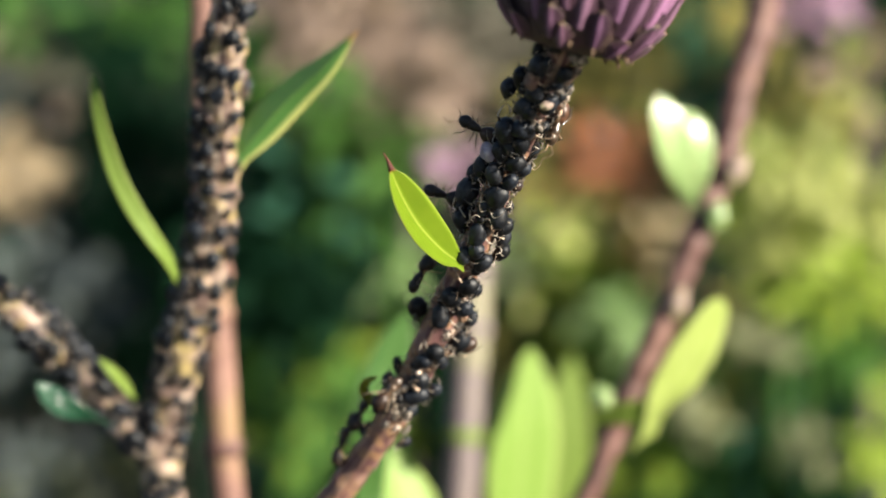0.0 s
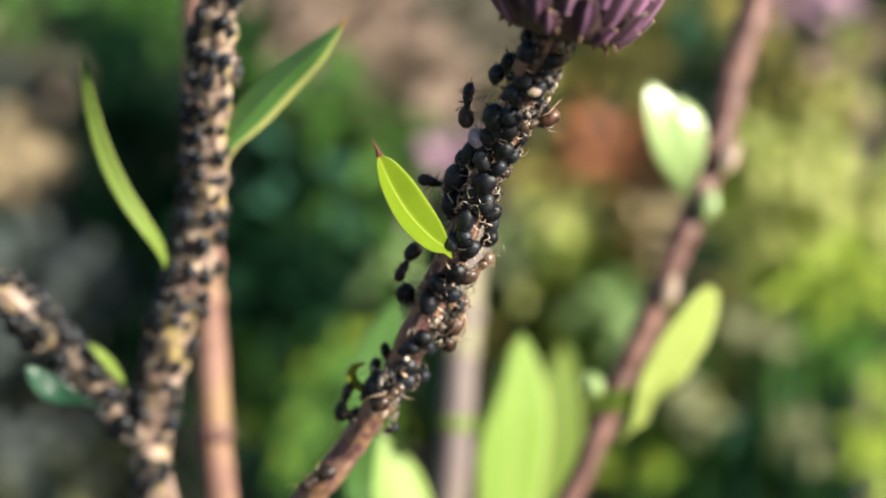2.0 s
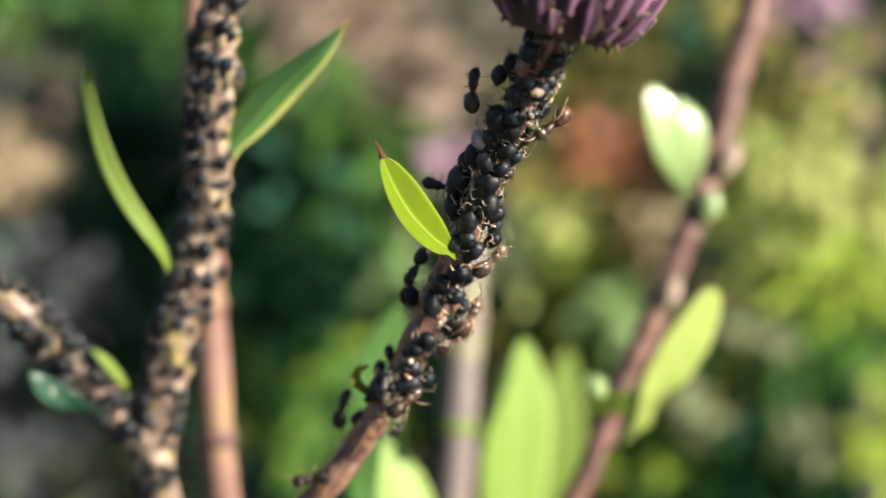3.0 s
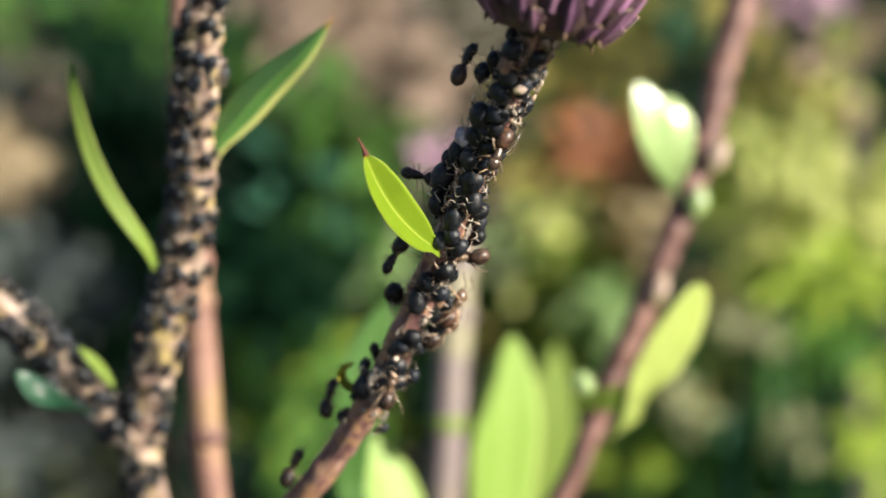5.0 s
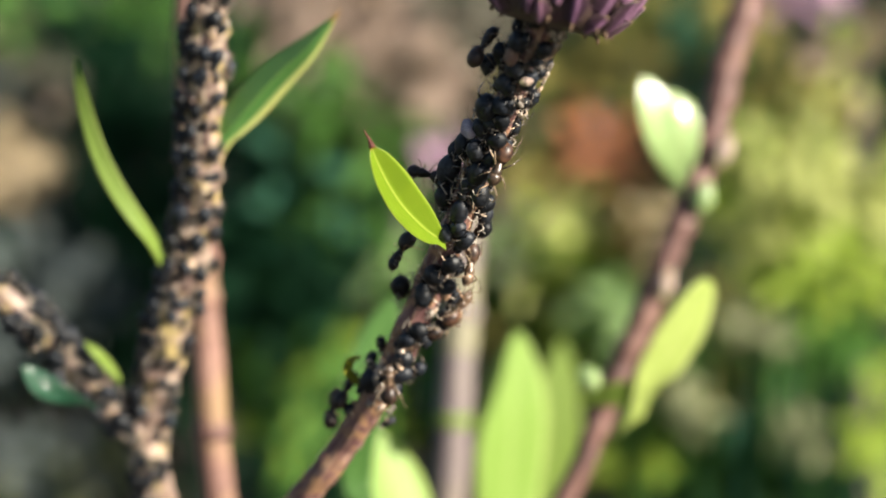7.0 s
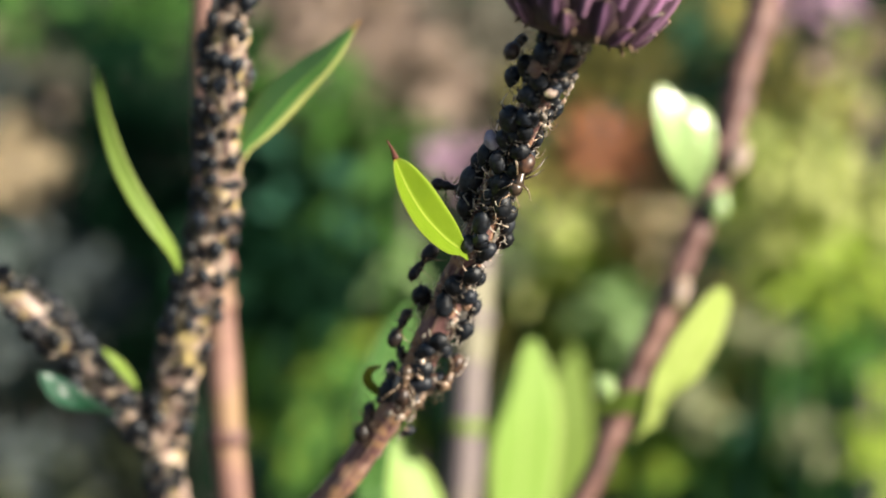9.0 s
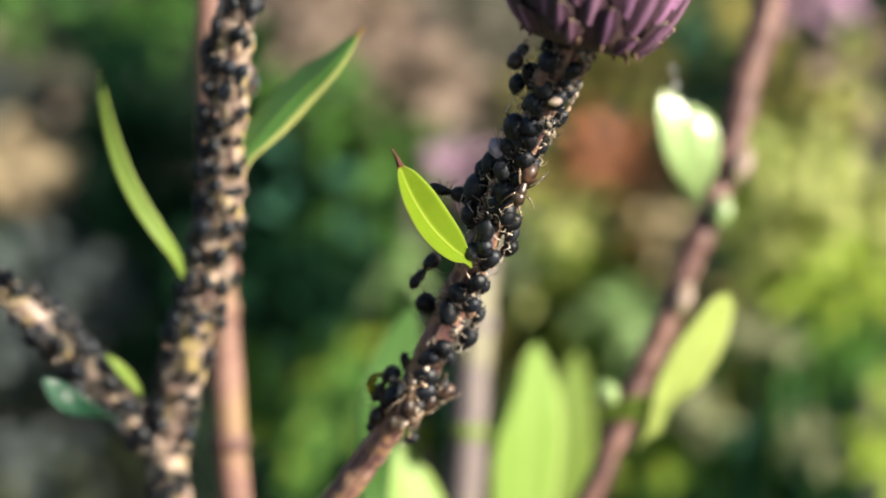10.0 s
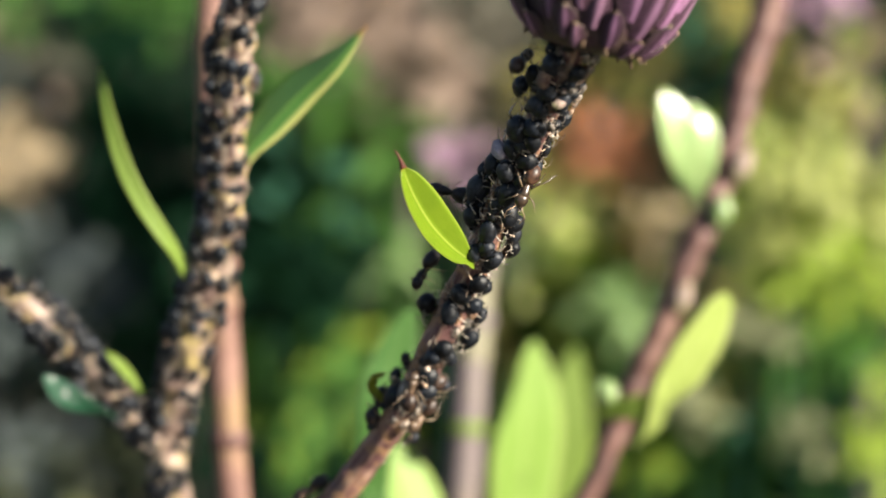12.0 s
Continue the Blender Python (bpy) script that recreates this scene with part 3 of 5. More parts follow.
# ---- aphids ----
def build_aphid(name, label, body_mat, leg_mat, seed=0, plump=1.0):
    """About two millimetres long; stands on z = 0 with its head along +y."""
    ob = thing(name, Vector((0, 0, 0)), label, "aphid", "aphid colony")
    raised = Matrix.Translation((0, -0.12 * MM, 0.68 * MM)) @ pose(0, 0, 0, -8)
    bm = blob((0.84 * plump * MM, 1.0 * MM, 0.78 * plump * MM), sides=16, rings=12, shape=lambda t: 1.06 - 0.22 * t)
    for v in bm.verts:
        v.co *= 1 + 0.014 * math.sin(v.co.y * 15000) + 0.09 * noise.noise(v.co * 1500 + Vector((seed, 0, 0)))
    part("abdomen", bm, body_mat, ob, at=raised)
    bm = blob((0.40 * MM, 0.36 * MM, 0.36 * MM), sides=10, rings=6)
    part("head", bm, APHID_HEAD, ob, at=Matrix.Translation((0, 0.96 * MM, 0.50 * MM)))
    for side in (-1, 1):
        for k, (y, reach, fore) in enumerate(((0.60, 0.85, 0.65), (0.2, 0.9, 0.1), (-0.25, 1.1, -0.75))):
            a = Vector((side * 0.4, y, 0.45)) * MM
            b = Vector((side * (0.62 + 0.28 * reach), y + 0.42 * fore, 0.62)) * MM
            c = Vector((side * (0.68 + 0.45 * reach), y + 0.85 * fore, 0.0)) * MM
            part("leg", tube([a, b, (b + c) / 2 + Vector((side * 0.04 * MM, 0, 0)), c], [0.06 * MM, 0.055 * MM, 0.042 * MM, 0.03 * MM], 5), leg_mat, ob)
        a = Vector((side * 0.16, 1.2, 0.62)) * MM
        part("antenna", tube(curve([a, Vector((side * 0.5, 1.42, 0.85)) * MM, Vector((side * 0.85, 0.95, 1.05)) * MM, Vector((side * 0.95, 0.4, 1.1)) * MM], 2),
                             [0.04 * MM, 0.028 * MM, 0.018 * MM], 5), leg_mat, ob)
        part("siphon", tube([Vector((side * 0.38, -0.78, 0.98)) * MM, Vector((side * 0.46, -1.1, 1.1)) * MM], [0.07 * MM, 0.05 * MM], 6), APHID_HEAD, ob)
    return ob


def on_stem(points, s, angle, radius, yaw=0.0, lift=0.0):
    """A standing place on a stem: s counts its control points; angle 0 faces the camera's side, 90 the right; yaw 0 looks up along it."""
    i = min(int(s), len(points) - 2)
    t = s - i
    pts = [points[max(i - 1, 0)], points[i], points[i + 1], points[min(i + 2, len(points) - 1)]]
    if i == 0:
        pts[0] = points[0] * 2 - points[1]
    a, b, c, d = pts
    p = 0.5 * (2 * b + (c - a) * t + (2 * a - 5 * b + 4 * c - d) * t * t + (3 * b - a - 3 * c + d) * t ** 3)
    go = (c - b).normalized()
    front = (-AXIS_Y + go * AXIS_Y.dot(go)).normalized()
    right = go.cross(front)
    if right.dot(AXIS_X) < 0:
        right = -right
    out = front * math.cos(radians(angle)) + right * math.sin(radians(angle))
    basis = Matrix((go.cross(out), go, out)).transposed().to_4x4()
    return Matrix.Translation(p + out * (radius + lift)) @ basis @ pose(0, 0, 0, 0, 0, yaw)


NECK_COLONY = [
    (11.82, 35, 165, 0.91), (11.73, -40, 172, 1.13), (11.55, 27, 150, 0.81), (11.32, -26, 150, 1.14), (11.30, 57, 172, 0.81),
    (11.25, -78, 180, 1.36), (11.25, 20, 150, 0.98), (11.10, 39, 180, 0.93), (10.95, -5, 188, 1.15), (10.92, -90, 165, 1.04, 0.90),
    (10.92, -29, 180, 1.09), (10.68, 50, 165, 0.83), (10.58, 10, 20, 0.94), (10.52, -20, 150, 1.10), (10.35, -46, 188, 1.61),
    (10.25, 8, 180, 1.00), (10.12, -21, 180, 0.95), (9.90, -39, 172, 1.17), (9.83, 10, 172, 1.12),
]
UPPER_COLONY = [
    (9.62, 60, 165, 0.84), (9.45, -18, 172, 1.18), (9.38, 24, 180, 1.07), (9.28, -69, 188, 1.19), (9.10, -90, 20, 0.79, 0.90),
    (9.00, -21, 180, 0.85), (8.95, 8, 165, 1.30), (8.55, -90, 172, 1.48, 0.34), (8.55, -14, 180, 0.97), (8.52, 38, 20, 1.19),
    (8.18, 87, 180, 1.03), (8.05, -10, 20, 1.31), (8.05, -76, 180, 1.20), (7.85, 90, 165, 1.03, 0.39), (7.68, 12, 172, 1.20),
    (7.58, 90, 165, 1.03, 0.55), (7.40, -16, 172, 1.09), (7.38, 45, 180, 1.26),
]
LOWER_COLONY = [
    (6.60, 1, 150, 1.34), (6.88, 28, 188, 1.10), (5.98, -4, 20, 1.36), (5.60, -90, 165, 1.31, 0.36), (6.32, 51, 165, 1.12),
    (5.85, 90, 165, 1.01, 0.90), (5.20, 90, 188, 1.19, 0.58), (5.00, 24, 180, 1.13), (4.73, 5, 172, 1.20), (4.75, 60, 20, 0.96),
    (4.30, 12, 180, 1.20), (4.20, -90, 172, 0.80, 0.30), (3.78, -90, 180, 0.80, 0.45), (3.60, -37, 20, 1.39), (3.92, 23, 150, 1.45),
    (4.05, 90, 180, 0.91, 0.49), (2.68, -65, 20, 0.70), (2.82, 90, 165, 0.79, 0.55), (3.55, 31, 188, 1.03), (6.62, 79, 188, 0.87),
    (3.12, -80, 20, 0.65),
]
LEFT_UPPER = [
    (8.750, -73, 170, 0.80), (8.850, -3, 175, 1.00), (8.375, -51, 170, 1.00), (8.375, -9, 160, 0.90), (8.550, 27, 170, 0.80),
    (7.875, -66, 175, 1.10), (7.650, -63, 170, 1.00), (7.850, -12, 190, 0.90), (8.025, 37, 170, 1.00), (7.575, -27, 20, 0.80),
    (7.625, 9, 170, 0.70), (7.225, -19, 160, 0.90), (7.275, 24, 180, 0.90), (7.200, -58, 170, 1.00), (7.400, -62, 175, 0.90),
    (6.975, -15, 150, 1.00), (6.650, -26, 170, 1.10), (6.325, -74, 180, 0.90), (9.450, -38, 170, 1.10), (9.475, 16, 180, 1.10),
    (9.250, 42, 150, 0.90), (6.900, 51, 150, 0.70), (6.900, 25, 90, 0.80),
]
LEFT_LOWER = [
    (5.975, -55, 170, 0.90), (5.775, 20, 175, 1.10), (5.550, -24, 170, 0.90), (5.275, -47, 160, 1.10), (4.700, -15, 170, 0.90),
    (4.350, -50, 170, 1.10), (4.600, 8, 90, 0.90), (4.275, 1, 20, 0.80), (4.000, -50, 170, 1.10), (3.475, -62, 170, 1.00),
    (3.425, 35, 170, 0.90), (3.100, 14, 150, 0.70), (2.625, -54, 170, 1.10), (2.075, -44, 160, 1.20), (1.675, -67, 170, 1.10),
    (1.200, -8, 150, 0.90), (2.550, 48, 90, 0.60), (1.925, 28, 160, 0.70), (0.925, -40, 170, 1.20), (0.700, -38, 165, 1.00),
    (6.175, -63, 170, 0.80), (3.725, -42, 180, 0.90), (4.175, 42, 170, 0.70),
]
BRANCH_COLONY = [
    (4.700, 90, 170, 1.00), (4.050, 90, 150, 1.00), (3.700, 90, 170, 0.90), (3.675, -90, 170, 0.90), (2.925, 49, 160, 0.90),
    (2.475, 24, 170, 1.00), (1.950, 30, 170, 1.00), (2.700, -71, 170, 0.90), (3.125, -90, 160, 0.80), (1.675, -49, 170, 0.80),
    (4.075, -90, 160, 0.90), (1.025, -11, 170, 1.10), (4.375, 90, 120, 0.90), (0.875, -79, 160, 0.90),
]


def settle(points, rows, radius, patterns, grown=1.18):
    """rows: place along the stem, angle round it, heading, size, and the height in millimetres at which an aphid stands on the others."""
    for n, (s, angle, yaw, size, *height) in enumerate(rows):
        m = on_stem(points, s, angle, radius, yaw + random.uniform(-25, 25), (random.uniform(-0.1, 0.15) + sum(height)) * MM)
        tip_up = pose(0, 0, 0, random.uniform(-22, 14), random.uniform(-18, 18), 0)
        copy_thing(patterns[n % len(patterns)], m @ tip_up @ Matrix.Scale(size * grown, 4))


aphid = build_aphid("aphid", "plump black aphid sucking on the stem", APHID_BODY, APHID_LEG)
aphid.matrix_basis = on_stem(MAIN, 9.2, 150, 1.5 * MM, 170)
slim_aphid = build_aphid("aphid", "slender black aphid sucking on the stem", APHID_BODY, APHID_LEG, 7, 0.82)
slim_aphid.matrix_basis = on_stem(MAIN, 10.1, 170, 1.5 * MM, 20)
for rows in (NECK_COLONY, UPPER_COLONY, LOWER_COLONY):
    settle(MAIN, rows, 1.12 * MM, (aphid, aphid, slim_aphid), 0.93)
for rows in (LEFT_UPPER, LEFT_LOWER):
    settle(LEFT, rows, 1.6 * MM, (slim_aphid, aphid), 0.92)
settle(BRANCH, BRANCH_COLONY, 1.25 * MM, (slim_aphid, aphid))


nymph = build_aphid("aphid", "small brownish young aphid on the stem", NYMPH_BODY, APHID_LEG)
nymph.matrix_basis = on_stem(LEFT, 6.6, 35, 1.55 * MM, 160) @ Matrix.Scale(0.7, 4)
husk = build_aphid("shed_skin", "pale papery skin shed by an aphid", HUSK, HUSK, 3, 0.62)
tagged(husk, category="shed skin", group="shed aphid skins")
husk.matrix_basis = on_stem(LEFT, 5.4, 20, 1.6 * MM, 80) @ Matrix.Scale(0.6, 4)


def scatter(points, pattern, count, low, high, radius, sizes, seed, spread_angle=100, middle=0):
    """Fills in the rest of a colony, all round the stem."""
    rng = random.Random(seed)
    for _ in range(count):
        m = on_stem(points, rng.uniform(low, high), middle + rng.uniform(-spread_angle, spread_angle), radius, rng.choice((165, 20, 180)) + rng.uniform(-35, 35))
        copy_thing(pattern, m @ Matrix.Scale(rng.uniform(*sizes), 4))


scatter(LEFT, nymph, 34, 1.0, 11.5, 1.8 * MM, (0.55, 0.85), 1)
scatter(LEFT, slim_aphid, 24, 1.0, 11.5, 1.8 * MM, (0.7, 1.0), 2)
scatter(LEFT, aphid, 5, 1.0, 11.5, 1.8 * MM, (0.85, 1.0), 26, 60, 10)
scatter(LEFT, aphid, 22, 0.8, 8.0, 1.8 * MM, (0.8, 1.1), 21, 30, -62)
scatter(BRANCH, slim_aphid, 9, 0.6, 5.5, 1.3 * MM, (0.7, 1.0), 22)
scatter(BRANCH, husk, 8, 0.6, 5.5, 1.35 * MM, (0.5, 0.7), 23)
scatter(BRANCH, aphid, 9, 0.6, 5.4, 1.3 * MM, (0.75, 1.0), 24, 35, -70)
scatter(BRANCH, slim_aphid, 10, 0.8, 5.4, 1.3 * MM, (0.8, 1.1), 25, 50, 35)
scatter(BRANCH, nymph, 10, 1.0, 5.5, 1.3 * MM, (0.5, 0.8), 3)
scatter(MAIN, nymph, 5, 8.0, 12.4, 1.12 * MM, (0.6, 0.9), 4)
scatter(MAIN, slim_aphid, 14, 8.0, 12.7, 1.1 * MM, (0.8, 1.1), 6, 90, 180)
scatter(MAIN, husk, 9, 8.0, 12.6, 1.6 * MM, (0.35, 0.55), 7)
scatter(MAIN, husk, 5, 4.6, 6.4, 1.3 * MM, (0.5, 0.75), 8, 25, 50)
scatter(LEFT, slim_aphid, 16, 0.4, 11.0, 1.7 * MM, (0.8, 1.05), 27, 20, -88)
scatter(LEFT, aphid, 7, 4.0, 11.0, 1.75 * MM, (0.8, 1.0), 28, 25, 84)
scatter(LEFT, slim_aphid, 4, 0.3, 2.4, 1.7 * MM, (0.8, 1.05), 29, 60)
scatter(BRANCH, slim_aphid, 4, 0.4, 5.4, 1.25 * MM, (0.8, 1.05), 30, 60)
scatter(LEFT, husk, 20, 1.0, 11.5, 1.85 * MM, (0.4, 0.7), 9)


scatter(MAIN, aphid, 4, 11.8, 12.9, 1.0 * MM, (0.75, 1.0), 31, 75, 25)
scatter(MAIN, slim_aphid, 5, 11.6, 12.9, 1.05 * MM, (0.6, 0.9), 32, 80, 10)
scatter(MAIN, husk, 9, 11.4, 12.8, 1.7 * MM, (0.5, 0.8), 33, 60, 60)
scatter(MAIN, husk, 10, 10.2, 12.3, 1.9 * MM, (0.45, 0.75), 36, 35, 58)
scatter(MAIN, husk, 14, 3.0, 4.6, 1.7 * MM, (0.5, 0.95), 35, 50, 30)
scatter(MAIN, husk, 12, 3.1, 4.3, 2.1 * MM, (0.55, 0.9), 37, 40, 15)


# ---- joints and buds of the other stems ----
def collar(plant, base, points, s, radius, material, height=0.7):
    """A swollen joint round a stem."""
    m = on_stem(points, s, 0, 0)
    line = [m @ Vector((0, y * MM * height, 0)) for y in (-1.4, -0.8, -0.2, 0.3, 0.9, 1.4)]
    part("node", tube(line, [radius * k for k in (1.0, 1.09, 1.16, 1.15, 1.07, 1.0)], 18, 0.05, 600.0, origin=base), material, plant)


def bud(plant, base, at, long, wide, lean, material, label):
    """A plump side bud of overlapping scales."""
    m = Matrix.Translation(at - base) @ lean.to_track_quat("Y", "Z").to_matrix().to_4x4()
    body = part("bud", blob((wide / 2, long / 2, wide / 2), sides=14, rings=10, shape=lambda t: 1.1 - 0.35 * t), material, plant, label, at=m)
    body.data.uv_layers.new(name="UVMap")
    for k in range(5):
        a = 2 * math.pi * k / 5
        out = Vector((math.cos(a), 0, math.sin(a)))
        line = [out * wide * 0.30 + Vector((0, -long * 0.42, 0)), out * wide * 0.56 + Vector((0, -long * 0.05, 0)), out * wide * 0.36 + Vector((0, long * 0.34, 0)), out * wide * 0.14 + Vector((0, long * 0.56, 0))]
        part("scale", leaf(curve(line, 3), wide * 0.62, out, fold=-14.0, thick=0.1 * MM, across=4, widest=0.5, stalk=0.6), material, body)


part("sheath", tube(curve([GREY[3].lerp(GREY[2], 0.1), GREY[3], GREY[4], GREY[4].lerp(GREY[5], 0.4)], 8), [2.3 * MM, 2.4 * MM, 2.35 * MM, 2.0 * MM, 1.2 * MM], 16, 0.04, 300.0, origin=grey_base), SHEATH, grey_plant, "pale green sheath round the stem")
collar(pink_plant, pink_base, PINK, 1.72, 1.95 * MM, STEM_RIGHT)
collar(pink_plant, pink_base, PINK, 3.6, 1.78 * MM, STEM_PINK)
collar(grey_plant, grey_base, GREY, 1.9, 2.3 * MM, LEAF_FRESH)
collar(right_plant, right_base, RIGHT, 6.85, 1.8 * MM, STEM_RIGHT, 1.2)
collar(right_plant, right_base, RIGHT, 5.6, 1.65 * MM, STEM_RIGHT, 1.2)
bud(main_plant, main_base, L(1.23, 224.5, -5.06), 1.4 * MM, 1.0 * MM, AXIS_Z - 0.4 * AXIS_Y, STEM_PINK, "tiny pinkish bud between the aphids")
# no bud grows here: an added bump paints the sky-lit patch of stem
bud(main_plant, main_base, L(3.35, 213.2, 9.05), 1.7 * MM, 1.3 * MM, AXIS_Z - 0.3 * AXIS_X, SKYLIT, "pale lilac bump standing for bare stem lit by the sky")
bud(main_plant, main_base, L(8.09, 206.5, 12.65), 1.3 * MM, 0.8 * MM, AXIS_X + 0.3 * AXIS_Z, BUD_PINK, "tiny pale pink bud between the aphids")
bud(main_plant, main_base, L(9.69, 205.5, 15.01), 2.2 * MM, 1.3 * MM, AXIS_X + 0.6 * AXIS_Z - 0.4 * AXIS_Y, BUD_BROWN, "small fuzzy brown bud under the flower head")
bud(main_plant, main_base, L(6.72, 205.0, 14.50), 1.6 * MM, 1.1 * MM, AXIS_Z - 0.6 * AXIS_Y, BUD_BROWN, "small fuzzy brown bud under the flower head")
bud(main_plant, main_base, L(-7.58, 236.0, -19.23), 1.7 * MM, 1.5 * MM, AXIS_X - 0.2 * AXIS_Z, BUD_PINK, "pinkish knob on the lower stem")
stand_leaf(main_plant, main_base, [L(-5.85, 232.5, -13.88), L(-6.99, 232.0, -13.23), L(-7.82, 231.5, -12.26), L(-7.50, 231.0, -11.30), L(-6.46, 231.0, -10.87)], 0.95 * MM, TO_EYE + 0.4 * TO_RIGHT + 0.3 * UP, LEAF_CURL, "tiny curled yellow-green leaf with a brown rim", steps=5, fold=14.0, widest=0.45, tip_power=0.7, stalk=0.6)
bud(right_plant, right_base, L(34.46, 299.5, 10.38), 4.2 * MM, 2.2 * MM, AXIS_Z + 0.5 * AXIS_X, BUD_PINK, "small pinkish side bud")
bud(right_plant, right_base, L(31.99, 298.5, 4.78), 3.8 * MM, 2.4 * MM, AXIS_Z + 0.3 * AXIS_X, LEAF_PALE, "small pale green side bud")
bud(right_plant, right_base, L(27.42, 298.5, -5.49), 4.0 * MM, 2.0 * MM, AXIS_Z + 0.3 * AXIS_X, BUD_PINK, "small pinkish side bud")
bud(right_plant, right_base, L(17.44, 285.0, -15.86), 3.0 * MM, 2.7 * MM, AXIS_Z - 0.6 * AXIS_X, LEAF_PALE, "small pale green side bud")


# ---- herbs further back ----
def leafy_tone(name, deep, pale, through=0.35, sheen=0.2):
    return leaf_material(name, deep, pale, pale, pale, through, 0.65, 120.0, sheen=sheen)


TONES = {
    # leaf green taken nearly to black: deep shade put into the colour
    "dark": leafy_tone("herb_shade_dark", (0.004, 0.019, 0.010), (0.010, 0.040, 0.018), sheen=0.05),
    "mid": leafy_tone("herb_mid", (0.041, 0.121, 0.020), (0.095, 0.216, 0.041)),
    "fresh": leafy_tone("herb_fresh", (0.19, 0.29, 0.034), (0.32, 0.43, 0.058)),
    "yellow": leafy_tone("herb_yellow", (0.32, 0.36, 0.10), (0.47, 0.50, 0.18)),
    "pale": leafy_tone("herb_pale", (0.20, 0.33, 0.12), (0.33, 0.46, 0.20)),
    "teal": leafy_tone("herb_teal", (0.023, 0.107, 0.068), (0.068, 0.196, 0.117)),
    "grey": leafy_tone("herb_grey", (0.062, 0.080, 0.080), (0.120, 0.143, 0.140), 0.2),
    "sage": leafy_tone("herb_sage", (0.14, 0.155, 0.080), (0.23, 0.245, 0.13), 0.2),
    "slate": leafy_tone("herb_slate", (0.065, 0.06, 0.046), (0.115, 0.105, 0.08), 0.2),
    "tan": leafy_tone("herb_tan", (0.47, 0.36, 0.22), (0.63, 0.50, 0.32), 0.2),
    "brown": leafy_tone("herb_brown", (0.20, 0.148, 0.115), (0.33, 0.245, 0.195), 0.2),
    "olive": leafy_tone("herb_olive", (0.155, 0.145, 0.04), (0.28, 0.245, 0.07), 0.25),
    "rust": leafy_tone("herb_rust", (0.300, 0.106, 0.044), (0.450, 0.188, 0.094), 0.25),
    "mauve": leafy_tone("herb_mauve", (0.30, 0.17, 0.26), (0.46, 0.29, 0.41), 0.3),
}
WORDS = {"dark": "shade-darkened green", "mid": "green", "fresh": "fresh light green", "yellow": "yellow-green", "pale": "pale green", "teal": "bluish green", "grey": "grey-green", "slate": "withered grey-brown", "sage": "dull sage green",
         "tan": "dry straw-coloured", "brown": "withered pinkish-brown", "olive": "olive brown", "rust": "rust-coloured", "mauve": "mauve flowering"}


def herb(centre, spread_x, spread_z, tone, count, size=0.011, depth=0.03, seed=0):
    """A herb on a thin stem whose leaves crowd round a centre."""
    rng = random.Random(seed)
    foot = Vector((centre.x + rng.uniform(-0.02, 0.02), centre.y + rng.uniform(0.0, 0.03), 0.0))
    plant = thing("herb", foot, f"{WORDS[tone]} wild herb out of focus", "plant", "herbs behind the stand")
    line = curve([foot, foot.lerp(centre, 0.5) + Vector((rng.uniform(-0.01, 0.01), 0, 0)), centre, centre + Vector((0, 0, spread_z * 0.6))], 5)
    part("stem", tube(line, [1.6 * MM, 1.2 * MM, 0.7 * MM], 6, origin=foot), STEM_GREY if tone in ("tan", "brown", "rust") else TONES["mid" if tone in ("fresh", "yellow", "pale", "olive") else "dark"], plant)
    bm = bmesh.new()
    for _ in range(count):
        while True:
            u = Vector((rng.uniform(-1, 1), rng.uniform(-1, 1), rng.uniform(-1, 1)))
            if u.length < 1:
                break
        p = centre + AXIS_X * u.x * spread_x + AXIS_Y * u.y * depth + AXIS_Z * u.z * spread_z
        go = (Vector((u.x, u.y * 0.6, u.z * 0.6 + 0.3)) + Vector((rng.gauss(0, 0.5), rng.gauss(0, 0.5), rng.gauss(0, 0.5)))).normalized()
        long = size * rng.uniform(0.7, 1.3)
        facing = (Vector((0.4, -0.6, 0.8)) + Vector((rng.gauss(0, 0.5), rng.gauss(0, 0.5), rng.gauss(0, 0.4)))).normalized()
        droop = Vector((0, 0, -0.18 * long))
        leaf([p, p + go * long * 0.35, p + go * long * 0.7 + droop * 0.4, p + go * long + droop], long * rng.uniform(0.32, 0.5), facing, thick=0, across=2, origin=foot, bm=bm)
    part("foliage", bm, TONES[tone], plant)
    return plant


# across, away, up, half width, half height (millimetres), tone, leaves and their length
HERBS_A = [
    (-103, 600, 17, 6, 8, "tan", 38, 11),
    (-109, 620, 35, 7, 7, "grey", 36, 10),
    (-107, 680, 46, 9, 8, "brown", 14, 10),
    (-111, 660, 58, 13, 9, "dark", 40, 10),
    (-92, 600, -3, 8, 7, "grey", 26, 10),
    (-89, 620, -12, 8, 7, "grey", 36, 10),
    (-97, 570, -20, 6, 6, "grey", 40, 10),
    (-108, 660, -31, 12, 9, "sage", 36, 10),
    (-102, 660, -51, 16, 12, "sage", 26, 10),
    (-90, 660, -28, 12, 9, "dark", 30, 10),
    (-81, 680, 63, 11, 8, "mid", 36, 10),
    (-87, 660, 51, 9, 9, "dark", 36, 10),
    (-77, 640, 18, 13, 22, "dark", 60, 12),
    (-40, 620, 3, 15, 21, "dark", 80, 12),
]
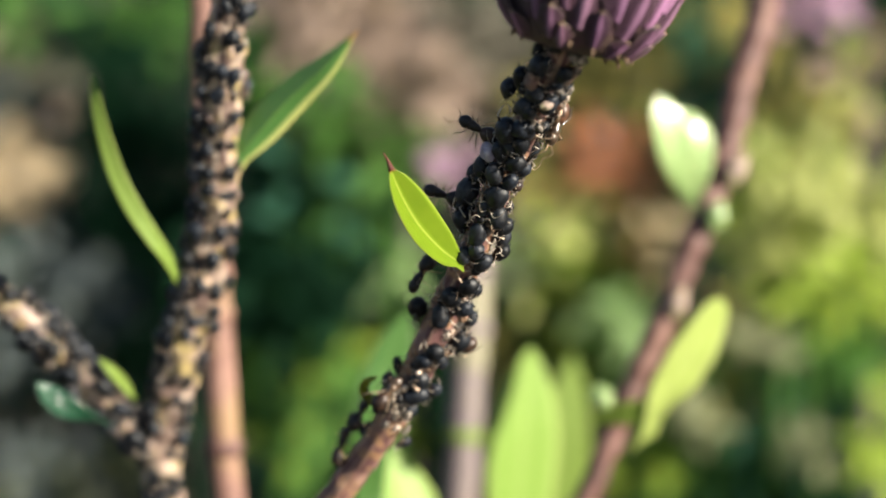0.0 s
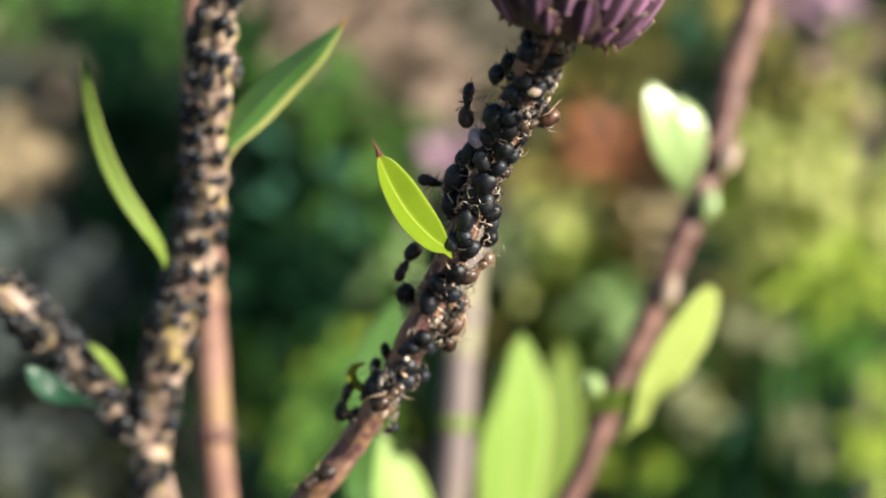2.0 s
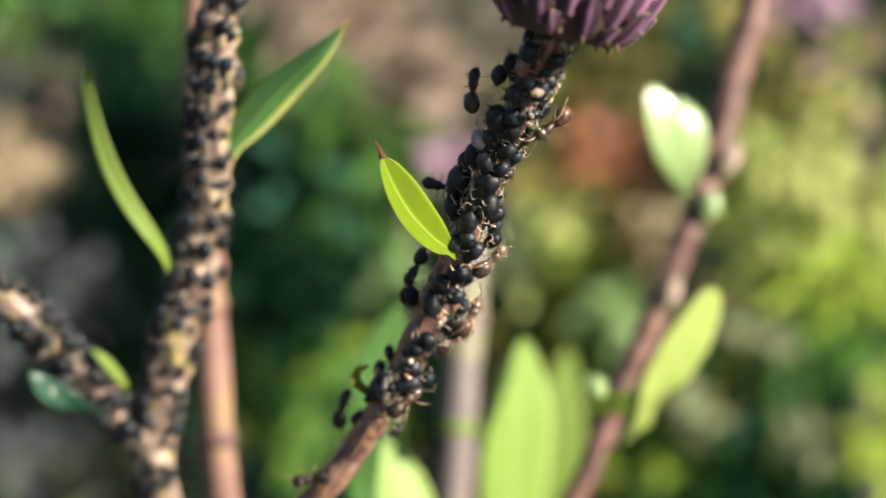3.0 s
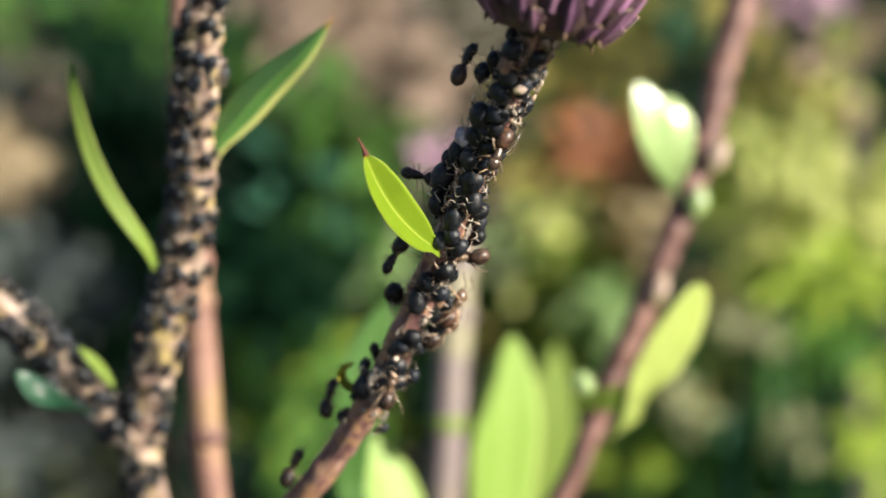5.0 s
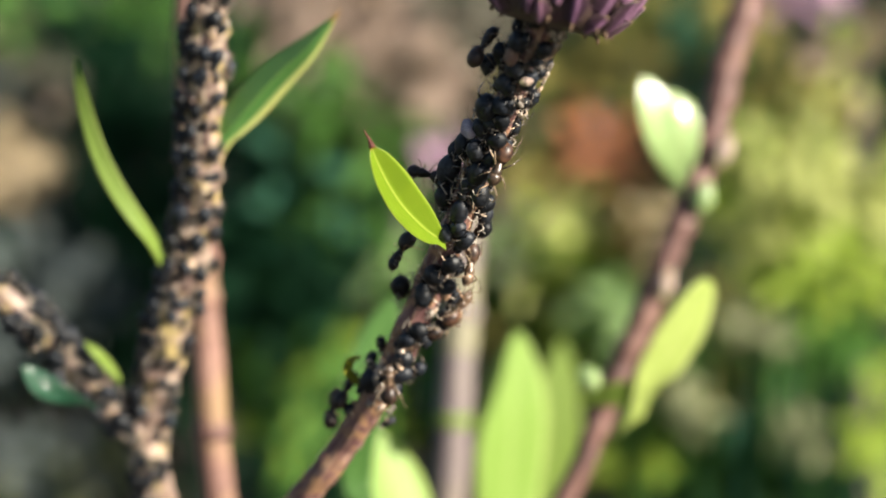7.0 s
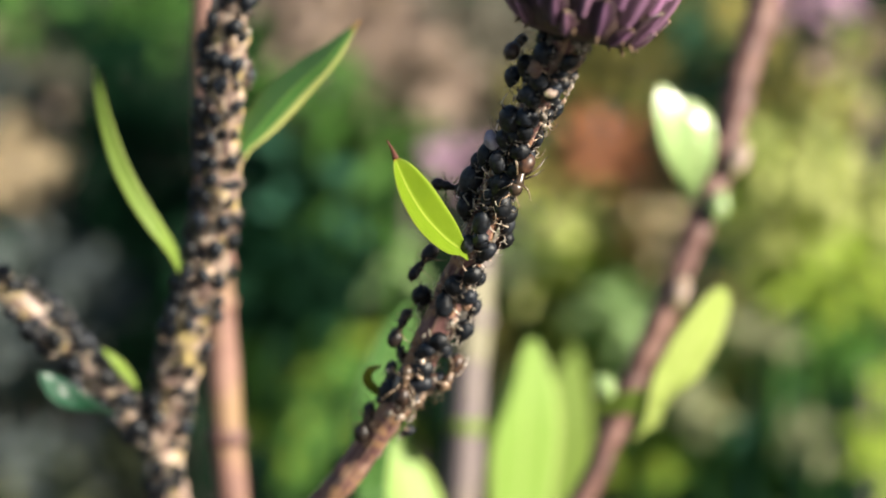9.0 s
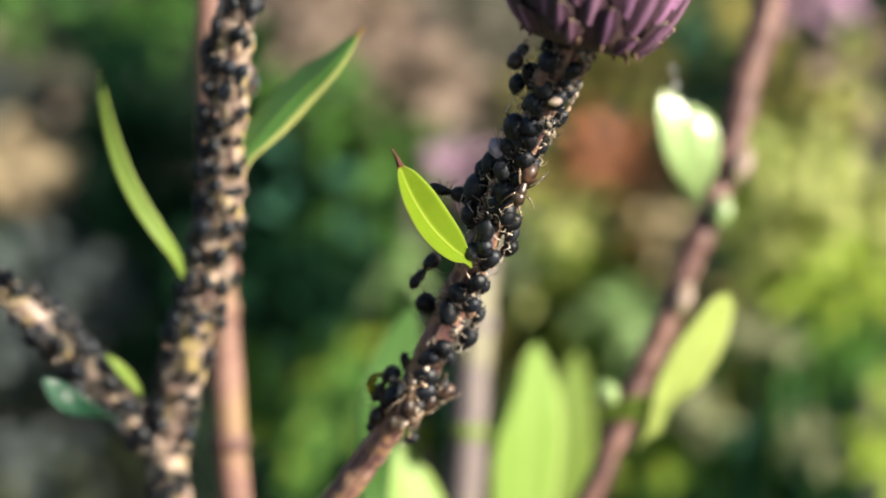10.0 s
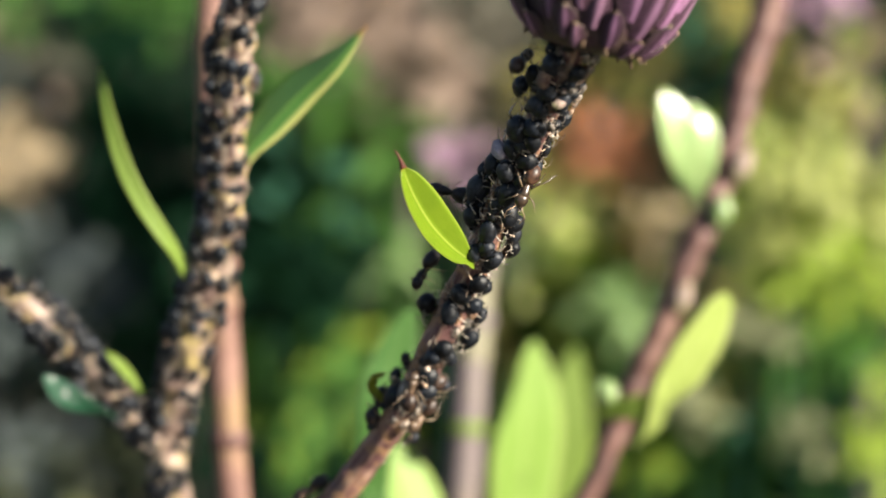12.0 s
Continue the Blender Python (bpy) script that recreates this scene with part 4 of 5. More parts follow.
HERBS_B = [
    (-46, 640, 25, 10, 13, "teal", 36, 11),
    (-29, 620, 19, 7, 8, "teal", 40, 11),
    (-34, 600, -13, 12, 8, "dark", 50, 10),
    (-44, 640, 52, 9, 9, "mid", 30, 10),
    (-30, 580, 57, 10, 7, "brown", 80, 10),
    (-12, 600, 42, 7, 7, "brown", 40, 10),
    (-25, 600, 46, 8, 7, "brown", 50, 10),
    (-17, 580, 50, 12, 8, "brown", 70, 10),
    (-7, 560, 35, 9, 7, "brown", 70, 10),
    (9, 620, 47, 6, 11, "slate", 90, 10),
    (13, 630, 57, 6, 7, "slate", 40, 10),
    (-7, 640, 61, 9, 7, "slate", 36, 10),
    (2, 600, 53, 5, 7, "slate", 30, 10),
    (-19, 600, 34, 7, 9, "mid", 40, 9),
]
HERBS_C = [
    (-17, 580, 33, 5, 7, "fresh", 8, 9),
    (13, 620, 30, 6, 7, "slate", 40, 9),
    (-12, 600, 3, 7, 8, "mid", 34, 9),
    (-20, 600, -2, 7, 8, "mid", 20, 9),
    (-23, 580, -26, 10, 8, "mid", 30, 10),
    (-31, 600, -36, 8, 12, "mid", 34, 10),
    (-19, 580, -40, 7, 9, "fresh", 30, 9),
    (-28, 560, -41, 6, 8, "mid", 26, 9),
    (-38, 580, -28, 8, 7, "mid", 36, 10),
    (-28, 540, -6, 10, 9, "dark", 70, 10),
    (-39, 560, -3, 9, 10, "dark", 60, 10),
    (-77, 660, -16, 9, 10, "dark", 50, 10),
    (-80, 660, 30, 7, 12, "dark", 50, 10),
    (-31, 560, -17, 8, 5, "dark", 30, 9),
]
HERBS_D = [
    (2, 500, 16, 2, 3, "mauve", 30, 7),
    (-8, 560, 21, 5, 6, "mid", 40, 9),
    (-25, 580, 27, 7, 7, "mid", 40, 10),
    (-25, 580, 15, 5, 7, "teal", 20, 10),
    (-17, 580, 20, 5, 5, "mid", 22, 9),
    (-10, 500, -4, 2, 4, "pale", 14, 7),
    (-3, 600, -47, 7, 12, "dark", 50, 10),
    (37, 600, 23, 7, 7, "rust", 34, 9),
    (43, 620, 14, 7, 6, "olive", 40, 9),
    (27, 620, 38, 10, 10, "olive", 40, 10),
    (23, 600, 15, 8, 7, "olive", 40, 10),
    (21, 580, -9, 5, 5, "yellow", 20, 8),
    (43, 580, 6, 6, 6, "olive", 44, 9),
    (45, 580, 7, 5, 5, "rust", 10, 9),
]
HERBS_E = [
    (22, 560, -1, 8, 7, "fresh", 34, 9),
    (26, 580, -6, 8, 7, "fresh", 30, 9),
    (18, 560, 3, 5, 6, "slate", 30, 9),
    (37, 600, -2, 7, 7, "fresh", 30, 8),
    (15, 600, -6, 8, 8, "olive", 34, 10),
    (19, 600, -14, 8, 5, "mid", 34, 10),
    (30, 600, 7, 7, 7, "olive", 30, 10),
    (30, 620, 3, 8, 8, "fresh", 40, 9),
    (16, 620, 7, 6, 8, "olive", 40, 9),
    (20, 620, -9, 7, 7, "fresh", 34, 9),
    (29, 620, -15, 10, 8, "mid", 40, 10),
    (23, 620, -19, 8, 6, "dark", 30, 10),
    # tight pale tuft added as the disc of a blurred glint
    (36, 530, -14, 3, 3, "pale", 34, 7),
    (33, 580, -14, 5, 7, "mid", 34, 9),
]
HERBS_F = [
    (41, 600, -21, 7, 7, "fresh", 30, 10),
    (39, 600, -5, 8, 7, "olive", 40, 10),
    (48, 620, 51, 10, 13, "olive", 44, 10),
    (64, 640, 55, 7, 13, "teal", 40, 10),
    (56, 640, 62, 6, 7, "dark", 30, 10),
    (75, 520, 53, 3, 4, "mauve", 40, 7),
    (90, 580, 38, 4, 10, "yellow", 18, 9),
    (80, 580, 33, 7, 7, "olive", 40, 10),
    (105, 620, 56, 6, 10, "dark", 50, 10),
    (80, 540, 15, 13, 7, "yellow", 50, 10),
    (73, 540, 3, 9, 7, "yellow", 44, 10),
    (80, 530, -6, 10, 7, "fresh", 54, 10),
    (94, 540, 7, 7, 12, "yellow", 50, 10),
    (73, 600, 7, 7, 9, "fresh", 44, 10),
]
HERBS_G = [
    (72, 580, 21, 5, 7, "fresh", 30, 10),
    (73, 600, -18, 11, 7, "olive", 40, 10),
    (83, 600, -31, 12, 7, "dark", 40, 10),
    (68, 600, -47, 9, 7, "dark", 40, 10),
    # the next four tight tufts stand in for blurred glints on leaves
    (72, 510, -39, 2, 2, "sage", 26, 6),
    (51, 500, -32, 2, 2, "sage", 26, 6),
    (64, 520, -17, 3, 3, "sage", 28, 7),
    (83, 520, -22, 2, 2, "mid", 28, 7),
    (58, 580, -31, 8, 7, "olive", 34, 10),
    (73, 600, -37, 9, 8, "teal", 40, 10),
    (46, 580, -48, 8, 8, "fresh", 30, 10),
    (47, 580, -32, 7, 7, "mid", 30, 10),
    (64, 580, -26, 8, 5, "mid", 30, 10),
    (20, 580, -19, 8, 5, "olive", 30, 10),
]
HERBS_H = [
    (29, 580, -19, 5, 7, "fresh", 20, 10),
    (-98, 600, -53, 9, 7, "sage", 30, 10),
    (-85, 600, -53, 9, 5, "sage", 34, 10),
    (68, 600, -54, 11, 7, "teal", 40, 10),
    (93, 580, -20, 8, 5, "mid", 18, 10),
    (96, 540, -38, 2, 14, "fresh", 34, 9),
    (85, 580, -52, 10, 7, "dark", 60, 10),
    (51, 600, -25, 7, 8, "olive", 30, 10),
    (55, 580, -52, 7, 7, "mid", 30, 10),
    (-12, 600, -25, 7, 9, "mid", 30, 10),
    (-35, 570, 32, 8, 7, "mid", 34, 10),
    (-27, 560, 25, 7, 6, "mid", 30, 10),
    (-39, 580, 13, 8, 8, "teal", 18, 10),
    (-84, 600, -11, 8, 6, "grey", 30, 10),
]
HERBS_I = [
    (29, 560, 2, 6, 4, "yellow", 24, 8),
    (44, 580, 6, 6, 6, "tan", 26, 9),
    (15, 560, 0, 5, 5, "pale", 26, 8),
    (-20, 500, -31, 4, 7, "mid", 26, 8),
    (68, 540, 20, 4, 4, "yellow", 18, 8),
    (-104, 650, 42, 7, 5, "slate", 16, 10),
    (-36, 540, -9, 9, 7, "dark", 44, 10),
    (75, 540, -8, 6, 5, "fresh", 30, 9),
    (96, 580, 40, 7, 10, "brown", 30, 10),
    (72, 600, 52, 5, 9, "olive", 34, 10),
    (-20, 540, 30, 7, 6, "mid", 44, 9),
    (-26, 540, 32, 5, 4, "pale", 10, 8),
    (-33, 540, 14, 8, 9, "teal", 7, 10),
    (-30, 560, 6, 6, 5, "mid", 16, 9),
]
HERBS_J = [
    (-104, 640, 62, 9, 7, "mid", 6, 10),
    (-104, 640, 52, 8, 6, "sage", 6, 10),
    (-96, 560, -6, 9, 8, "grey", 30, 10),
    (-27, 580, -31, 8, 8, "fresh", 16, 10),
    (-22, 560, -24, 7, 7, "fresh", 8, 9),
    (-38, 560, -29, 7, 8, "mid", 24, 10),
    (-35, 560, -41, 6, 6, "fresh", 7, 9),
    (-89, 570, -47, 9, 7, "grey", 30, 10),
    (-79, 600, -54, 8, 6, "sage", 24, 10),
]
for n, (x, y, z, wide, high, tone, count, size) in enumerate(HERBS_A + HERBS_B + HERBS_C + HERBS_D + HERBS_E + HERBS_F + HERBS_G + HERBS_H + HERBS_I + HERBS_J):
    herb(L(x, y, z), wide * MM, high * MM, tone, count, size * MM, seed=n)


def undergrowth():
    """The thicket that closes the view behind the herbs, its green blackened for deep shade."""
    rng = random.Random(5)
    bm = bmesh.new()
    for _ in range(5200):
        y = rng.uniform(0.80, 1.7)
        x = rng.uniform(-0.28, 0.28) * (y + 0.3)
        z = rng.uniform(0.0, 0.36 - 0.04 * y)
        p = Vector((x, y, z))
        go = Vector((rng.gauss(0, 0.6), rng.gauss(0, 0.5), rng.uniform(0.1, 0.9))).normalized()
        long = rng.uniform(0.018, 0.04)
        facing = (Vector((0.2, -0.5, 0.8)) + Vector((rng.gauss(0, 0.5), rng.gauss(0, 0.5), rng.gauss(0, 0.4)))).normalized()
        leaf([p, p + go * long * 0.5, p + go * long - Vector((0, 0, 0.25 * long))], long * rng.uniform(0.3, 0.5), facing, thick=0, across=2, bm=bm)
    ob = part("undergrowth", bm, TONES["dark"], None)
    tagged(ob, "dense green weeds behind the herbs, darkened for deep shade", "undergrowth", kind="stuff")


undergrowth()


# ---- ants ----
def build_ant(label, back, front, limb, stout=1.0, stance=((0.52, 0.95, 0.8, -0.75), (0.22, 1.0, 0.05, -0.75), (-0.06, 1.15, -0.9, -0.75))):
    """About four millimetres long, its middle at the origin, head along +y, back along +z. stout: the thickness of its limbs. stance: for each pair of legs the hip, how far out and how far ahead it reaches, and the foot's height."""
    ob = thing("ant", Vector((0, 0, 0)), label, "ant", "ants tending the aphids")
    gaster = blob((0.66 * MM, 0.86 * MM, 0.62 * MM), sides=14, rings=10, shape=lambda t: 0.92 + 0.22 * (1 - t))
    part("gaster", gaster, back, ob, at=Matrix.Translation((0, -1.06 * MM, 0.05 * MM)) @ pose(0, 0, 0, 10))
    part("waist", blob((0.26 * MM, 0.26 * MM, 0.32 * MM), sides=10, rings=6), front, ob, at=Matrix.Translation((0, -0.38 * MM, 0.0)))
    thorax = blob((0.50 * MM, 0.70 * MM, 0.50 * MM), sides=12, rings=10, shape=lambda t: 0.8 + 0.28 * math.cos(6.5 * t - 5.2))
    part("thorax", thorax, front, ob, at=Matrix.Translation((0, 0.22 * MM, 0.04 * MM)))
    head = blob((0.56 * MM, 0.58 * MM, 0.47 * MM), sides=12, rings=8, shape=lambda t: 1.08 - 0.25 * t)
    head_part = part("head", head, front, ob, at=Matrix.Translation((0, 1.10 * MM, 0.0)) @ pose(0, 0, 0, -14))
    for side in (-1, 1):
        part("jaw", tube([Vector((side * 0.12, 0.40, -0.08)) * MM, Vector((side * 0.16, 0.58, -0.12)) * MM, Vector((side * 0.03, 0.68, -0.14)) * MM],
                         [0.07 * MM, 0.06 * MM, 0.02 * MM], 6), limb, head_part)
        part("eye", blob((0.05 * MM, 0.08 * MM, 0.08 * MM), sides=8, rings=6), APHID_HEAD, head_part, at=Matrix.Translation((side * 0.37 * MM, 0.02 * MM, 0.1 * MM)))
        part("antenna", tube(curve([Vector((side * 0.14, 0.34, 0.08)) * MM, Vector((side * 0.45, 0.75, 0.32)) * MM, Vector((side * 0.72, 1.0, 0.42)) * MM,
                                    Vector((side * 0.70, 1.45, 0.1)) * MM, Vector((side * 0.62, 1.8, -0.1)) * MM], 2), [k * stout * MM for k in (0.05, 0.042, 0.04, 0.05)], 6), limb, head_part)
        for y, reach, fore, low in stance:
            hip = Vector((side * 0.22, y, -0.12)) * MM
            knee = Vector((side * 0.62 * reach, 0.5 * fore, 0.50)) * MM
            foot = Vector((side * 1.0 * reach, 1.0 * fore, low)) * MM
            toe = foot + Vector((side * 0.22, 0.2 * fore, -0.1)) * MM
            part("leg", tube([Vector(), knee * 0.5 + Vector((0, 0, 0.06)) * MM, knee, (knee + foot) / 2 + Vector((side * 0.05, 0, 0.05)) * MM, foot, toe],
                             [k * stout * MM for k in (0.075, 0.095, 0.065, 0.06, 0.04, 0.025)], 6), limb, ob, at=Matrix.Translation(hip))
    ob.scale = (1.1, 1.1, 1.1)
    return ob


